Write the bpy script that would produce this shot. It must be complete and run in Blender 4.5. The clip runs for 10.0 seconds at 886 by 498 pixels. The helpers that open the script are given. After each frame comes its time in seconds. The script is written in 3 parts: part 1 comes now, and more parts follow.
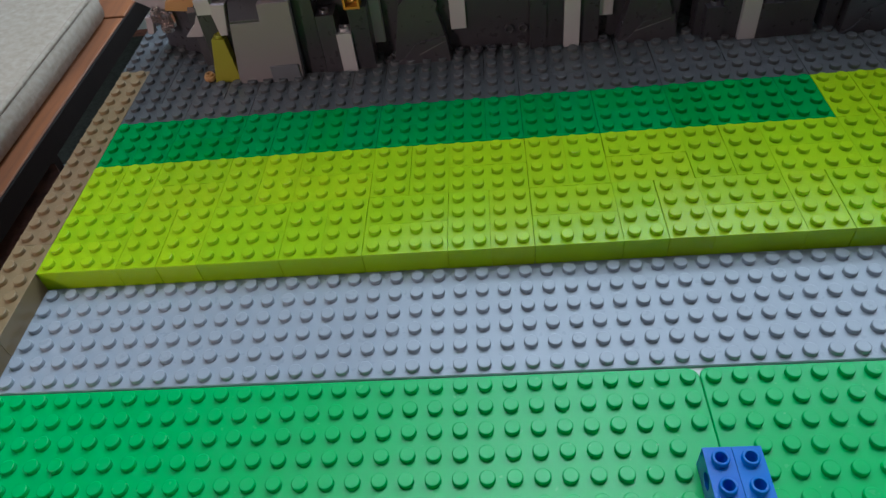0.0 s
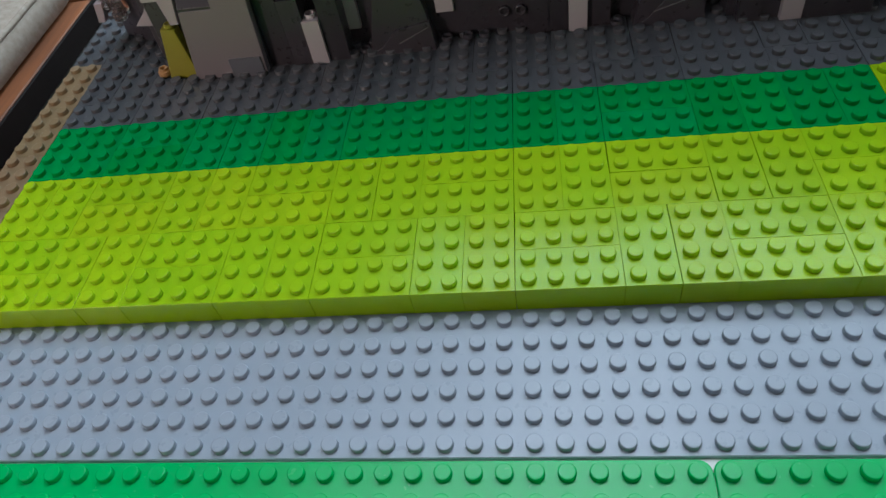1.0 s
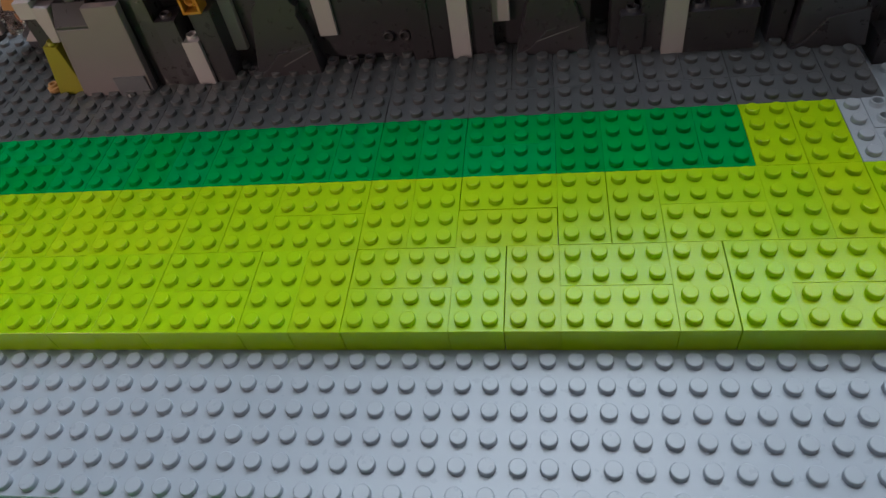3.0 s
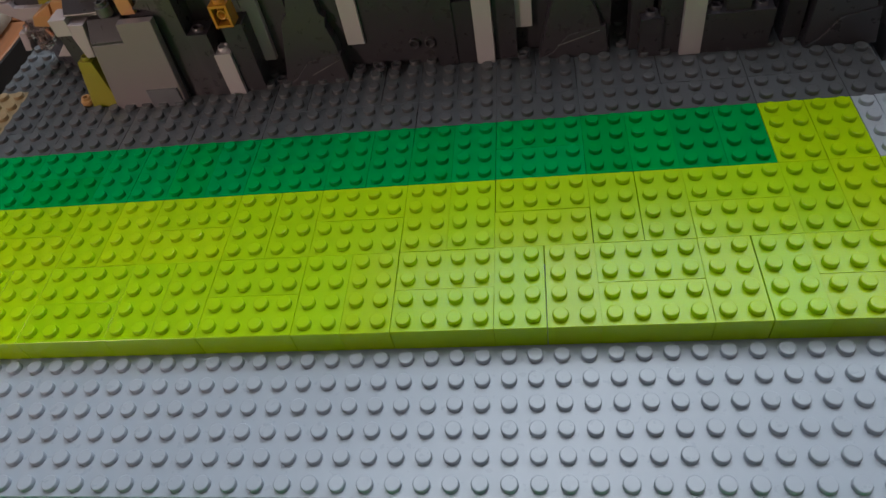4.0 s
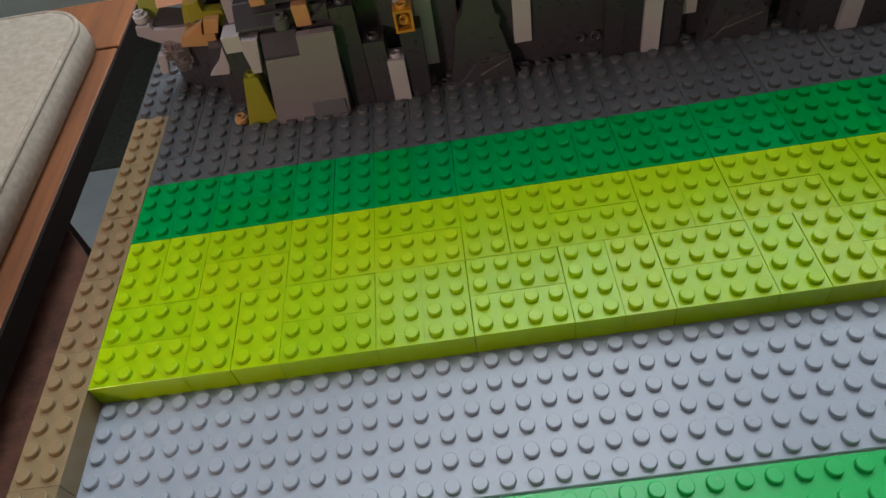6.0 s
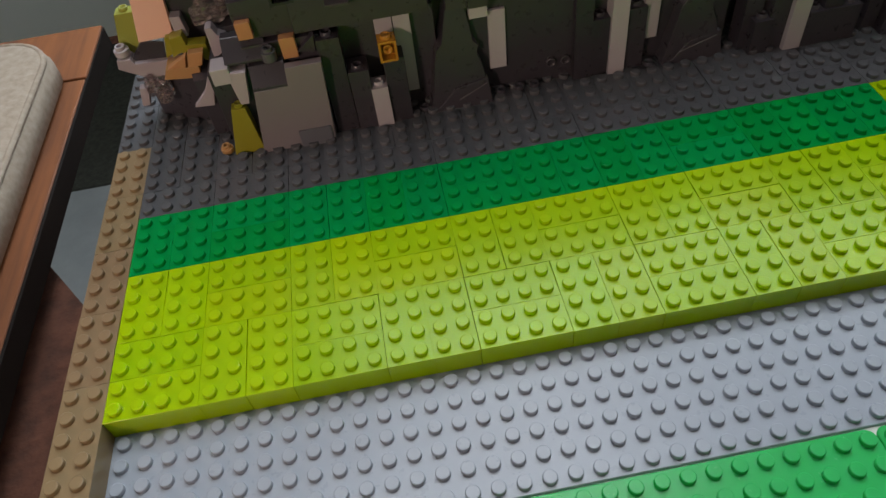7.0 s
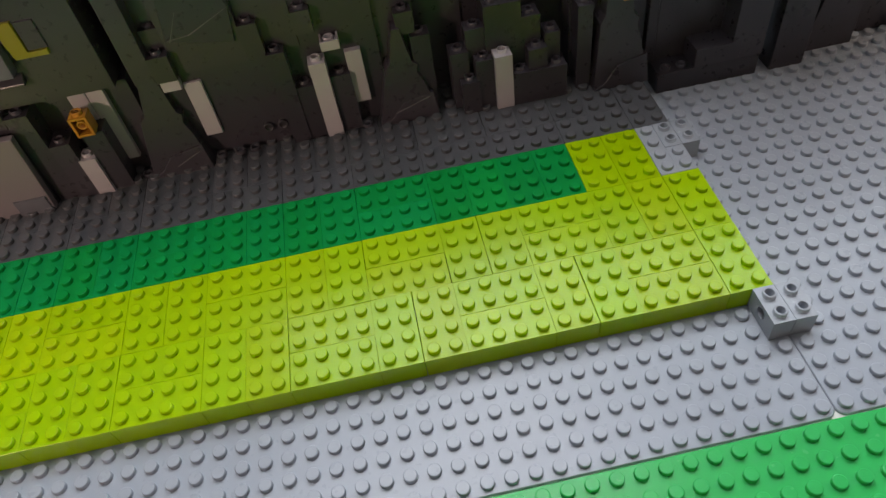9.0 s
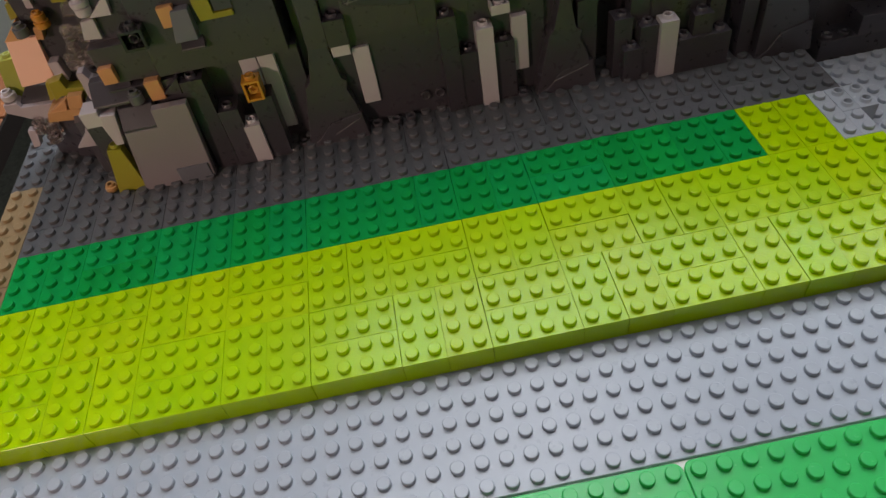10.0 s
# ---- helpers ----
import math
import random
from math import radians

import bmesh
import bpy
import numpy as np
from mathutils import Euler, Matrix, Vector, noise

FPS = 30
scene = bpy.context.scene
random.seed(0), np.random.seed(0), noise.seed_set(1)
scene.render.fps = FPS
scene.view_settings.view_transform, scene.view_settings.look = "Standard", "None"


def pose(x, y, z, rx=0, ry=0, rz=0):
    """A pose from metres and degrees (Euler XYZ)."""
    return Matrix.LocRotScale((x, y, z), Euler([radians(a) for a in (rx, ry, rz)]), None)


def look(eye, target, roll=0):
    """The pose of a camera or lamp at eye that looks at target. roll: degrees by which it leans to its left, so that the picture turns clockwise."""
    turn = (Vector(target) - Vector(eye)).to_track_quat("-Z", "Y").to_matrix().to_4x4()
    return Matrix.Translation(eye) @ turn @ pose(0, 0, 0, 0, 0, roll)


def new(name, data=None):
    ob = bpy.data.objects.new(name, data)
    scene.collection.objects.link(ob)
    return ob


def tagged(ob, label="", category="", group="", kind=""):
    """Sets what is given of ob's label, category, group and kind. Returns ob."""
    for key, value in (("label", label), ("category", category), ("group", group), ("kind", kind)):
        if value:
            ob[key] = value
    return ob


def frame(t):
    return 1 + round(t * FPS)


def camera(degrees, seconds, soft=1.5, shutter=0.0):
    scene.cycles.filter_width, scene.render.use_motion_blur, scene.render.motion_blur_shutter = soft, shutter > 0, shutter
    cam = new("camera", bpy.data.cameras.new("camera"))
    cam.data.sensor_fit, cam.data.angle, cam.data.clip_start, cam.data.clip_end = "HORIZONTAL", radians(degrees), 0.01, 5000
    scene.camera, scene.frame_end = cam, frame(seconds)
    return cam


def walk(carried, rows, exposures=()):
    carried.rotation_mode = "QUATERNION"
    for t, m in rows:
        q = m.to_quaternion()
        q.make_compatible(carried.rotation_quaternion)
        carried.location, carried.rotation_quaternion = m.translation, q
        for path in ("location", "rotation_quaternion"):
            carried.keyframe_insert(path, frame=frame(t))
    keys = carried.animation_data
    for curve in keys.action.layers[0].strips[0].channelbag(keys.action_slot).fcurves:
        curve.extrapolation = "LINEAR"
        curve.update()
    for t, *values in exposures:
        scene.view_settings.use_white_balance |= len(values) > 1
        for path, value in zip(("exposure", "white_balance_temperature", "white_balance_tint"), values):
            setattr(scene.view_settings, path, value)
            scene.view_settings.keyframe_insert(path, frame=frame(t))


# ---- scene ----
cam = camera(65.0, 10.0, soft=1.5, shutter=0.0)
PATH = [
    (0, pose(0.1798, -0.1763, 0.1934, 43.90, 5.68, 1.03)),
    (0.5, pose(0.1927, -0.1484, 0.1801, 42.63, 7.26, 2.41)),
    (1, pose(0.2009, -0.1265, 0.1741, 41.29, 8.07, 3.28)),
    (1.5, pose(0.2057, -0.1150, 0.1711, 40.85, 6.91, 3.32)),
    (2, pose(0.2192, -0.1097, 0.1688, 41.11, 5.78, 3.79)),
    (2.5, pose(0.2447, -0.1061, 0.1701, 40.78, 6.72, 4.96)),
    (2.7, pose(0.2537, -0.1076, 0.1712, 41.16, 7.14, 5.06)),
    (3.8, pose(0.2500, -0.1158, 0.1825, 40.86, 8.10, 3.64)),
    (4, pose(0.2405, -0.1164, 0.1845, 40.46, 8.13, 3.36)),
    (4.5, pose(0.2138, -0.1208, 0.1827, 41.19, 8.84, 2.69)),
    (5, pose(0.1793, -0.1222, 0.1895, 40.25, 8.79, 0.35)),
    (5.5, pose(0.1500, -0.1254, 0.1889, 41.13, 8.47, -2.12)),
    (5.7, pose(0.1442, -0.1225, 0.1908, 40.55, 8.42, -2.74)),
    (6.8, pose(0.1103, -0.1289, 0.2058, 41.39, 5.41, -9.06)),
    (7, pose(0.1142, -0.1276, 0.2087, 41.05, 5.78, -9.39)),
    (7.5, pose(0.1616, -0.1357, 0.2233, 42.10, 6.12, -10.91)),
    (8, pose(0.1830, -0.1352, 0.2267, 41.36, 5.78, -11.44)),
    (8.5, pose(0.2000, -0.1414, 0.2245, 42.34, 5.12, -11.98)),
    (9, pose(0.2466, -0.1336, 0.2190, 40.83, 6.62, -10.47)),
    (9.5, pose(0.2305, -0.1379, 0.2120, 42.00, 7.89, -8.61)),
    (10, pose(0.1804, -0.1350, 0.2107, 42.04, 7.73, -9.03)),
]
walk(cam, PATH, exposures=[(0.0, -0.08, 5550, 4), (1.0, -0.08, 5600, 4), (2.5, -0.06, 5950, 6), (5.5, -0.09, 6350, 9), (7.0, -0.14, 6500, 10), (7.5, -0.01, 6650, 12), (9.0, 0.13, 6650, 13), (9.5, 0.19, 6650, 13), (10.0, 0.06, 6650, 13)])

# ---- light ----
world = bpy.data.worlds.new("room_air")
scene.world = world
world.use_nodes = True
sky = world.node_tree.nodes.new("ShaderNodeTexSky")
sky.sky_type, sky.sun_disc = "NISHITA", False
sky.sun_elevation, sky.sun_rotation = radians(35), radians(200)
world.node_tree.links.new(sky.outputs["Color"], world.node_tree.nodes["Background"].inputs["Color"])
world.node_tree.nodes["Background"].inputs["Strength"].default_value = 0.1


def area_lamp(name, m, w, h, power, color):
    lamp = bpy.data.lights.new(name, "AREA")
    lamp.shape, lamp.size, lamp.size_y, lamp.energy, lamp.color = "RECTANGLE", w, h, power, color
    ob = new(name, lamp)
    ob.matrix_world = m
    return ob


# daylight that comes in at the big window behind the cliffs
area_lamp("window_daylight", look((0.70, 0.98, 0.88), (0.66, 0.0, 0.1)), 1.55, 1.0, 19.5, (0.84, 0.93, 1.0))
# an unseen broad source overhead, added for soft light on the layout
area_lamp("added_overhead_light", look((0.14, 0.50, 1.63), (0.16, 0.46, 0.0)), 1.1, 0.6, 14.0, (0.97, 0.98, 1.0))
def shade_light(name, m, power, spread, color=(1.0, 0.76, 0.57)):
    """A soft-edged spot for an unseen lamp, its cone in place of a shade."""
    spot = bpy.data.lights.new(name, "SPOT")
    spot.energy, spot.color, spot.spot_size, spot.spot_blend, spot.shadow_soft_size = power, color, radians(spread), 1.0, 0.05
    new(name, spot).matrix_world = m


# an unseen warm source at front left, its cone narrowed onto the outcrop
shade_light("added_bench_light", look((-0.40, -0.60, 0.36), (0.07, 0.15, 0.085)), 15.5, 31, (1.0, 0.70, 0.56))
# a second unseen lamp, added to brighten and warm the open baseplate
shade_light("added_table_light", look((0.88, -0.02, 0.30), (0.60, 0.14, 0.02)), 4.4, 84)

# ---- materials ----
def material(name, color, rough=0.4, metal=0.0, spec=0.5):
    m = bpy.data.materials.new(name)
    m.use_nodes = True
    b = m.node_tree.nodes["Principled BSDF"]
    b.inputs["Base Color"].default_value = (*color, 1)
    b.inputs["Roughness"].default_value, b.inputs["Metallic"].default_value = rough, metal
    b.inputs["Specular IOR Level"].default_value = spec
    return m


def link(m, a, out, b, inp):
    m.node_tree.links.new(a.outputs[out], b.inputs[inp])


def node(m, kind, **values):
    n = m.node_tree.nodes.new(kind)
    for k, v in values.items():
        n.inputs[k.replace("_", " ")].default_value = v
    return n


def plastic(name, color, rough=0.3, vary=0.10, hue=0.012, spec=0.5, laid=False):
    """Moulded toy plastic: a slight change of tone from piece to piece, faint scuffs and a soft gloss.
    laid: the tone goes by where the piece is laid, so that a brick and its studs are of one colour."""
    m = material(name, color, rough, 0.0, spec)
    b = m.node_tree.nodes["Principled BSDF"]
    info = m.node_tree.nodes.new("ShaderNodeObjectInfo")
    geo = m.node_tree.nodes.new("ShaderNodeNewGeometry")
    tone = node(m, "ShaderNodeMapRange", To_Min=1 - vary, To_Max=1 + vary)
    if laid:
        big_step = m.node_tree.nodes.new("ShaderNodeVectorMath")
        big_step.operation = "SCALE"
        big_step.inputs["Scale"].default_value = 977.0
        chance = m.node_tree.nodes.new("ShaderNodeTexWhiteNoise")
        link(m, info, "Location", big_step, 0)
        link(m, big_step, "Vector", chance, "Vector")
        pick, pick_out = chance, "Value"
    else:
        pick, pick_out = info, "Random"
    link(m, pick, pick_out, tone, "Value")
    turn = node(m, "ShaderNodeMapRange", To_Min=0.5 - hue, To_Max=0.5 + hue)
    mul = m.node_tree.nodes.new("ShaderNodeMath")
    mul.operation = "MULTIPLY"
    mul.inputs[1].default_value = 7.31
    frac = m.node_tree.nodes.new("ShaderNodeMath")
    frac.operation = "FRACT"
    link(m, pick, pick_out, mul, 0)
    link(m, mul, 0, frac, 0)
    link(m, frac, 0, turn, "Value")
    # broad handling marks and fine dust
    big = node(m, "ShaderNodeTexNoise", Scale=28.0, Detail=3.0)
    fine = node(m, "ShaderNodeTexNoise", Scale=260.0, Detail=3.0, Roughness=0.6)
    link(m, geo, "Position", big, "Vector")
    link(m, geo, "Position", fine, "Vector")
    stain = node(m, "ShaderNodeMapRange", From_Min=0.3, From_Max=0.7, To_Min=0.975, To_Max=1.02)
    link(m, big, "Fac", stain, "Value")
    both = m.node_tree.nodes.new("ShaderNodeMath")
    both.operation = "MULTIPLY"
    link(m, tone, "Result", both, 0)
    link(m, stain, "Result", both, 1)
    hsv = node(m, "ShaderNodeHueSaturation", Color=(*color, 1))
    link(m, turn, "Result", hsv, "Hue")
    link(m, both, 0, hsv, "Value")
    link(m, hsv, "Color", b, "Base Color")
    gloss = node(m, "ShaderNodeMapRange", From_Min=0.3, From_Max=0.75, To_Min=rough - 0.01, To_Max=rough + 0.018)
    link(m, fine, "Fac", gloss, "Value")
    link(m, gloss, "Result", b, "Roughness")
    bump = node(m, "ShaderNodeBump", Strength=0.03, Distance=0.0004)
    link(m, big, "Fac", bump, "Height")
    link(m, bump, "Normal", b, "Normal")
    return m


def mottled(name, dark, light, scale, rough=0.8, bump=0.3, depth=0.002, detail=6.0, stretch=(1, 1, 1)):
    m = material(name, light, rough)
    b = m.node_tree.nodes["Principled BSDF"]
    coords = m.node_tree.nodes.new("ShaderNodeTexCoord")
    place = node(m, "ShaderNodeMapping", Scale=stretch)
    link(m, coords, "Object", place, "Vector")
    n = node(m, "ShaderNodeTexNoise", Scale=scale, Detail=detail, Roughness=0.6)
    link(m, place, "Vector", n, "Vector")
    ramp = m.node_tree.nodes.new("ShaderNodeValToRGB")
    ramp.color_ramp.elements[0].position, ramp.color_ramp.elements[1].position = 0.3, 0.7
    ramp.color_ramp.elements[0].color, ramp.color_ramp.elements[1].color = (*dark, 1), (*light, 1)
    link(m, n, "Fac", ramp, "Fac")
    link(m, ramp, "Color", b, "Base Color")
    bm_ = node(m, "ShaderNodeBump", Strength=bump, Distance=depth)
    link(m, n, "Fac", bm_, "Height")
    link(m, bm_, "Normal", b, "Normal")
    return m


LIME = plastic("lime_plastic", (0.362, 0.560, 0.0), 0.2, 0.035, 0.007, 0.3, True)
LEAF = plastic("green_plastic", (0.0, 0.280, 0.057), 0.24, 0.06, 0.006, 0.10, True)
SLATE = plastic("dark_grey_plastic", (0.092, 0.095, 0.105), 0.24, 0.08, 0.01, 0.46, True)
TAN = plastic("dark_tan_plastic", (0.26, 0.18, 0.095), 0.3, 0.06, 0.006, 0.5, True)
STONE = plastic("light_grey_plastic", (0.355, 0.385, 0.435), 0.26, 0.03, 0.004, 0.5, True)
SHEET = plastic("light_grey_sheet_plastic", (0.348, 0.382, 0.440), 0.28, 0.0, 0.0, 0.38)
MEADOW = plastic("bright_green_plastic", (0.028, 0.46, 0.115), 0.26, 0.0, 0.0, 0.32)
BLUE = plastic("blue_plastic", (0.012, 0.15, 0.56), 0.22, 0.05, 0.004, 0.3)
PALE = plastic("pale_grey_plastic", (0.44, 0.41, 0.44), 0.3, 0.08, 0.006)
OLIVE = plastic("olive_plastic", (0.27, 0.25, 0.02), 0.3, 0.1, 0.01)
SAND = plastic("nougat_plastic", (0.50, 0.255, 0.11), 0.3, 0.1, 0.01)
for glow, spread in ((LIME, (1.0, 0.9, 0.15)), (MEADOW, (0.3, 1.0, 0.5)), (LEAF, (0.3, 1.0, 0.5))):
    shell = glow.node_tree.nodes["Principled BSDF"]
    shell.inputs["Subsurface Weight"].default_value = 0.35
    shell.inputs["Subsurface Scale"].default_value = 0.005 if glow is LIME else 0.003
    shell.inputs["Subsurface Radius"].default_value = spread
WALL = mottled("wall_paint", (0.50, 0.48, 0.43), (0.56, 0.54, 0.49), 3.0, 0.85, 0.05)
# peach tone chosen so that the unseen south wall bounces warm light
BOUNCE = mottled("warm_bounce_paint", (0.74, 0.54, 0.40), (0.80, 0.60, 0.45), 3.0, 0.85, 0.05)
WALLW = mottled("west_wall_paint", (0.40, 0.45, 0.44), (0.46, 0.51, 0.49), 3.0, 0.85, 0.05)
WALLN = mottled("pale_wall_paint", (0.74, 0.83, 0.79), (0.79, 0.87, 0.84), 3.0, 0.85, 0.05)
CEIL = mottled("ceiling_paint", (0.74, 0.74, 0.72), (0.80, 0.80, 0.78), 2.0, 0.9, 0.05)
CARPET = mottled("carpet_pile", (0.10, 0.034, 0.021), (0.32, 0.125, 0.08), 60.0, 0.95, 0.9, 0.006)
TABLE = mottled("table_lacquer", (0.66, 0.65, 0.62), (0.76, 0.75, 0.72), 8.0, 0.5, 0.05)
WOOD = mottled("orange_wood", (0.075, 0.022, 0.007), (0.27, 0.088, 0.022), 6.0, 0.6, 0.12, 0.001, 6.0, (14, 1, 14))
EBONY = mottled("black_brown_wood", (0.006, 0.004, 0.003), (0.014, 0.009, 0.007), 9.0, 0.75, 0.1)
EBONY.node_tree.nodes["Principled BSDF"].inputs["Specular IOR Level"].default_value = 0.2
CLOTH = mottled("cream_cloth", (0.29, 0.235, 0.18), (0.39, 0.33, 0.265), 260.0, 0.95, 0.5, 0.001)
GLASS = material("window_glass", (0.9, 0.95, 0.95), 0.05)
GLASS.node_tree.nodes["Principled BSDF"].inputs["Transmission Weight"].default_value = 1.0
FRAMEW = mottled("white_frame_paint", (0.72, 0.72, 0.70), (0.80, 0.80, 0.78), 12.0, 0.45, 0.05)

# ---- building helpers ----
P, BRICK, PLATE = 0.008, 0.0096, 0.0032
STUD_R, STUD_H = 0.0024, 0.0018


def mesh_of(bm, name, mat, smooth=False):
    me = bpy.data.meshes.new(name)
    bm.normal_update()
    bm.to_mesh(me)
    bm.free()
    for m in (mat if isinstance(mat, (list, tuple)) else [mat]):
        me.materials.append(m)
    if smooth:
        for p in me.polygons:
            p.use_smooth = True
    return me


def part(name, bm, mat, parent=None, label="", m=None):
    ob = new(name, mesh_of(bm, name, mat) if isinstance(bm, bmesh.types.BMesh) else bm)
    if m is not None:
        ob.matrix_basis = m
    if parent:
        ob.parent = parent
    if label:
        ob["label"] = label
    return ob


def thing(name, label, category, m=None, group="", kind=""):
    ob = new(name)
    ob.empty_display_size = 0.01
    if m is not None:
        ob.matrix_basis = m
    return tagged(ob, label, category, group, kind)


def add_box(bm, x0, x1, y0, y1, z0, z1, bevel=0.0, mat=0):
    """A box; with bevel, its top and side edges are chamfered."""
    b = bevel
    if b <= 0:
        vs = [bm.verts.new((x, y, z)) for z in (z0, z1) for x, y in ((x0, y0), (x1, y0), (x1, y1), (x0, y1))]
        quads = [(3, 2, 1, 0), (4, 5, 6, 7), (0, 1, 5, 4), (1, 2, 6, 5), (2, 3, 7, 6), (3, 0, 4, 7)]
        faces = [bm.faces.new([vs[i] for i in q]) for q in quads]
    else:
        def ring(d, z):
            e = b
            return [bm.verts.new(v + (z,)) for v in (
                (x0 + d + e, y0 + d), (x1 - d - e, y0 + d), (x1 - d, y0 + d + e), (x1 - d, y1 - d - e),
                (x1 - d - e, y1 - d), (x0 + d + e, y1 - d), (x0 + d, y1 - d - e), (x0 + d, y0 + d + e))]
        rings = [ring(0, z0), ring(0, z1 - b), ring(b, z1)]
        faces = [bm.faces.new(rings[0][::-1]), bm.faces.new(rings[2])]
        for lo, hi in zip(rings, rings[1:]):
            for i in range(8):
                j = (i + 1) % 8
                faces.append(bm.faces.new((lo[i], lo[j], hi[j], hi[i])))
    for fc in faces:
        fc.material_index = mat


def add_stud(bm, x, y, z, n=14, r=STUD_R, h=STUD_H, hollow=False, mat=0):
    c = [(math.cos(2 * math.pi * i / n), math.sin(2 * math.pi * i / n)) for i in range(n)]
    e = 0.00036
    levels = [(r, z), (r, z + h - e), (r - 0.3 * e, z + h - 0.3 * e), (r - e, z + h)]
    if hollow:
        levels += [(r * 0.66, z + h), (r * 0.66, z + 0.0004)]
    rings = [[bm.verts.new((x + q * a, y + q * b, zz)) for a, b in c] for q, zz in levels]
    for k, (lo, hi) in enumerate(zip(rings, rings[1:])):
        for i in range(n):
            j = (i + 1) % n
            fc = bm.faces.new((lo[i], lo[j], hi[j], hi[i]))
            fc.smooth, fc.material_index = True, mat
    fc = bm.faces.new(rings[-1])
    fc.material_index = mat


def add_hollow_top(bm, x0, x1, y0, y1, z, n=16, deep=0.004):
    """One cell of a brick's top with a hollow stud whose bore opens into the brick."""
    cx, cy, e = (x0 + x1) / 2, (y0 + y1) / 2, 0.0002
    hx, hy = (x1 - x0) / 2, (y1 - y0) / 2
    c = [(math.cos(2 * math.pi * (i + 0.5) / n), math.sin(2 * math.pi * (i + 0.5) / n)) for i in range(n)]
    edge = []
    for a, b in c:
        k = min(hx / abs(a), hy / abs(b))
        edge.append((cx + a * k, cy + b * k, abs(abs(a * k) - hx) < 1e-9))
    levels = [(STUD_R, z), (STUD_R, z + STUD_H - e), (STUD_R - e, z + STUD_H), (STUD_R * 0.68, z + STUD_H), (STUD_R * 0.66, z + STUD_H - e), (STUD_R * 0.66, z - deep)]
    rings = [[bm.verts.new((cx + q * a, cy + q * b, zz)) for a, b in c] for q, zz in levels]
    rim = [bm.verts.new((px, py, z)) for px, py, _ in edge]
    for i in range(n):
        j = (i + 1) % n
        chain = [rim[i]]
        if edge[i][2] != edge[j][2]:
            chain.append(bm.verts.new((cx + math.copysign(hx, c[i][0] + c[j][0]), cy + math.copysign(hy, c[i][1] + c[j][1]), z)))
        bm.faces.new([rings[0][i]] + chain + [rim[j], rings[0][j]])
    for lo, hi in zip(rings, rings[1:]):
        for i in range(n):
            j = (i + 1) % n
            bm.faces.new((lo[i], lo[j], hi[j], hi[i])).smooth = True
    bm.faces.new(rings[-1])


def add_open_box(bm, x0, x1, y0, y1, z0, z1):
    """The bottom and four sides of a box, without its top."""
    lo = [bm.verts.new((x, y, z0)) for x, y in ((x0, y0), (x1, y0), (x1, y1), (x0, y1))]
    hi = [bm.verts.new((x, y, z1)) for x, y in ((x0, y0), (x1, y0), (x1, y1), (x0, y1))]
    bm.faces.new(lo[::-1])
    for i in range(4):
        j = (i + 1) % 4
        bm.faces.new((lo[i], lo[j], hi[j], hi[i]))


BRICK_MESHES = {}


def brick_mesh(w, d, h, mat):
    """The body of a brick or plate of w by d studs with its corner at the origin; alike bricks share a mesh."""
    key = (w, d, round(h, 5), mat.name)
    if key not in BRICK_MESHES:
        bm = bmesh.new()
        g = 0.00004 if mat in (SLATE, LEAF) else 0.00005
        add_box(bm, g, w * P - g, g, d * P - g, 0, h, 0.0001)
        BRICK_MESHES[key] = mesh_of(bm, "brick", mat)
    return BRICK_MESHES[key]


def stud_mesh(i, j, h, mat, n=14):
    """The stud of a brick's cell i, j, drawn from the brick's corner."""
    key = ("stud", i, j, round(h, 5), mat.name)
    if key not in BRICK_MESHES:
        bm = bmesh.new()
        add_stud(bm, (i + 0.5) * P, (j + 0.5) * P, h, n)
        BRICK_MESHES[key] = mesh_of(bm, "stud", mat)
    return BRICK_MESHES[key]


RND = random.Random(7)


def lay(parent, x, y, w, d, mat, z=0.0, h=BRICK, lean=0.0):
    """A brick of the layout at stud x, y with its studs; each sits a hair off its neighbours, as pressed on by hand."""
    ob = new("brick", brick_mesh(w, d, h, mat))
    ob.matrix_basis = pose(x * P + RND.uniform(-1.1e-4, 1.1e-4), y * P + RND.uniform(-4e-5, 4e-5), z + RND.uniform(0, 1e-4), lean + RND.uniform(-0.08, 0.08), RND.uniform(-0.08, 0.08), RND.uniform(-0.1, 0.1))
    ob.parent = parent
    for i in range(w):
        for j in range(d):
            new("stud", stud_mesh(i, j, h, mat)).parent = ob
    return ob


# ---- the room ----
def block(name, x0, x1, y0, y1, z0, z1, mat, label, category, kind="structure"):
    bm = bmesh.new()
    add_box(bm, x0, x1, y0, y1, z0, z1)
    return tagged(part(name, bm, mat), label, category, "", kind)


RX0, RX1, RY0, RY1, FZ, CZ = -1.7, 2.3, -2.2, 1.05, -0.72, 1.70
AY, AX = 1.65, -0.15  # the wall beyond the bench, set back to fit the camera's view
block("floor", RX0 - 0.1, RX1 + 0.1, RY0 - 0.1, AY + 0.1, FZ - 0.1, FZ, CARPET, "reddish brown carpet floor with a worn pile", "floor")
block("ceiling", RX0 - 0.1, RX1 + 0.1, RY0 - 0.1, AY + 0.1, CZ, CZ + 0.1, CEIL, "plain white painted ceiling", "ceiling")
block("wall_west", RX0 - 0.1, RX0, RY0, AY, FZ, CZ, WALLW, "pale grey-green painted wall", "wall")
block("wall_east", RX1, RX1 + 0.1, RY0, RY1, FZ, CZ, WALL, "cream painted wall", "wall")
block("wall_south", RX0 - 0.1, RX1 + 0.1, RY0 - 0.1, RY0, FZ, CZ, BOUNCE, "unseen peach wall that bounces warm light", "wall")
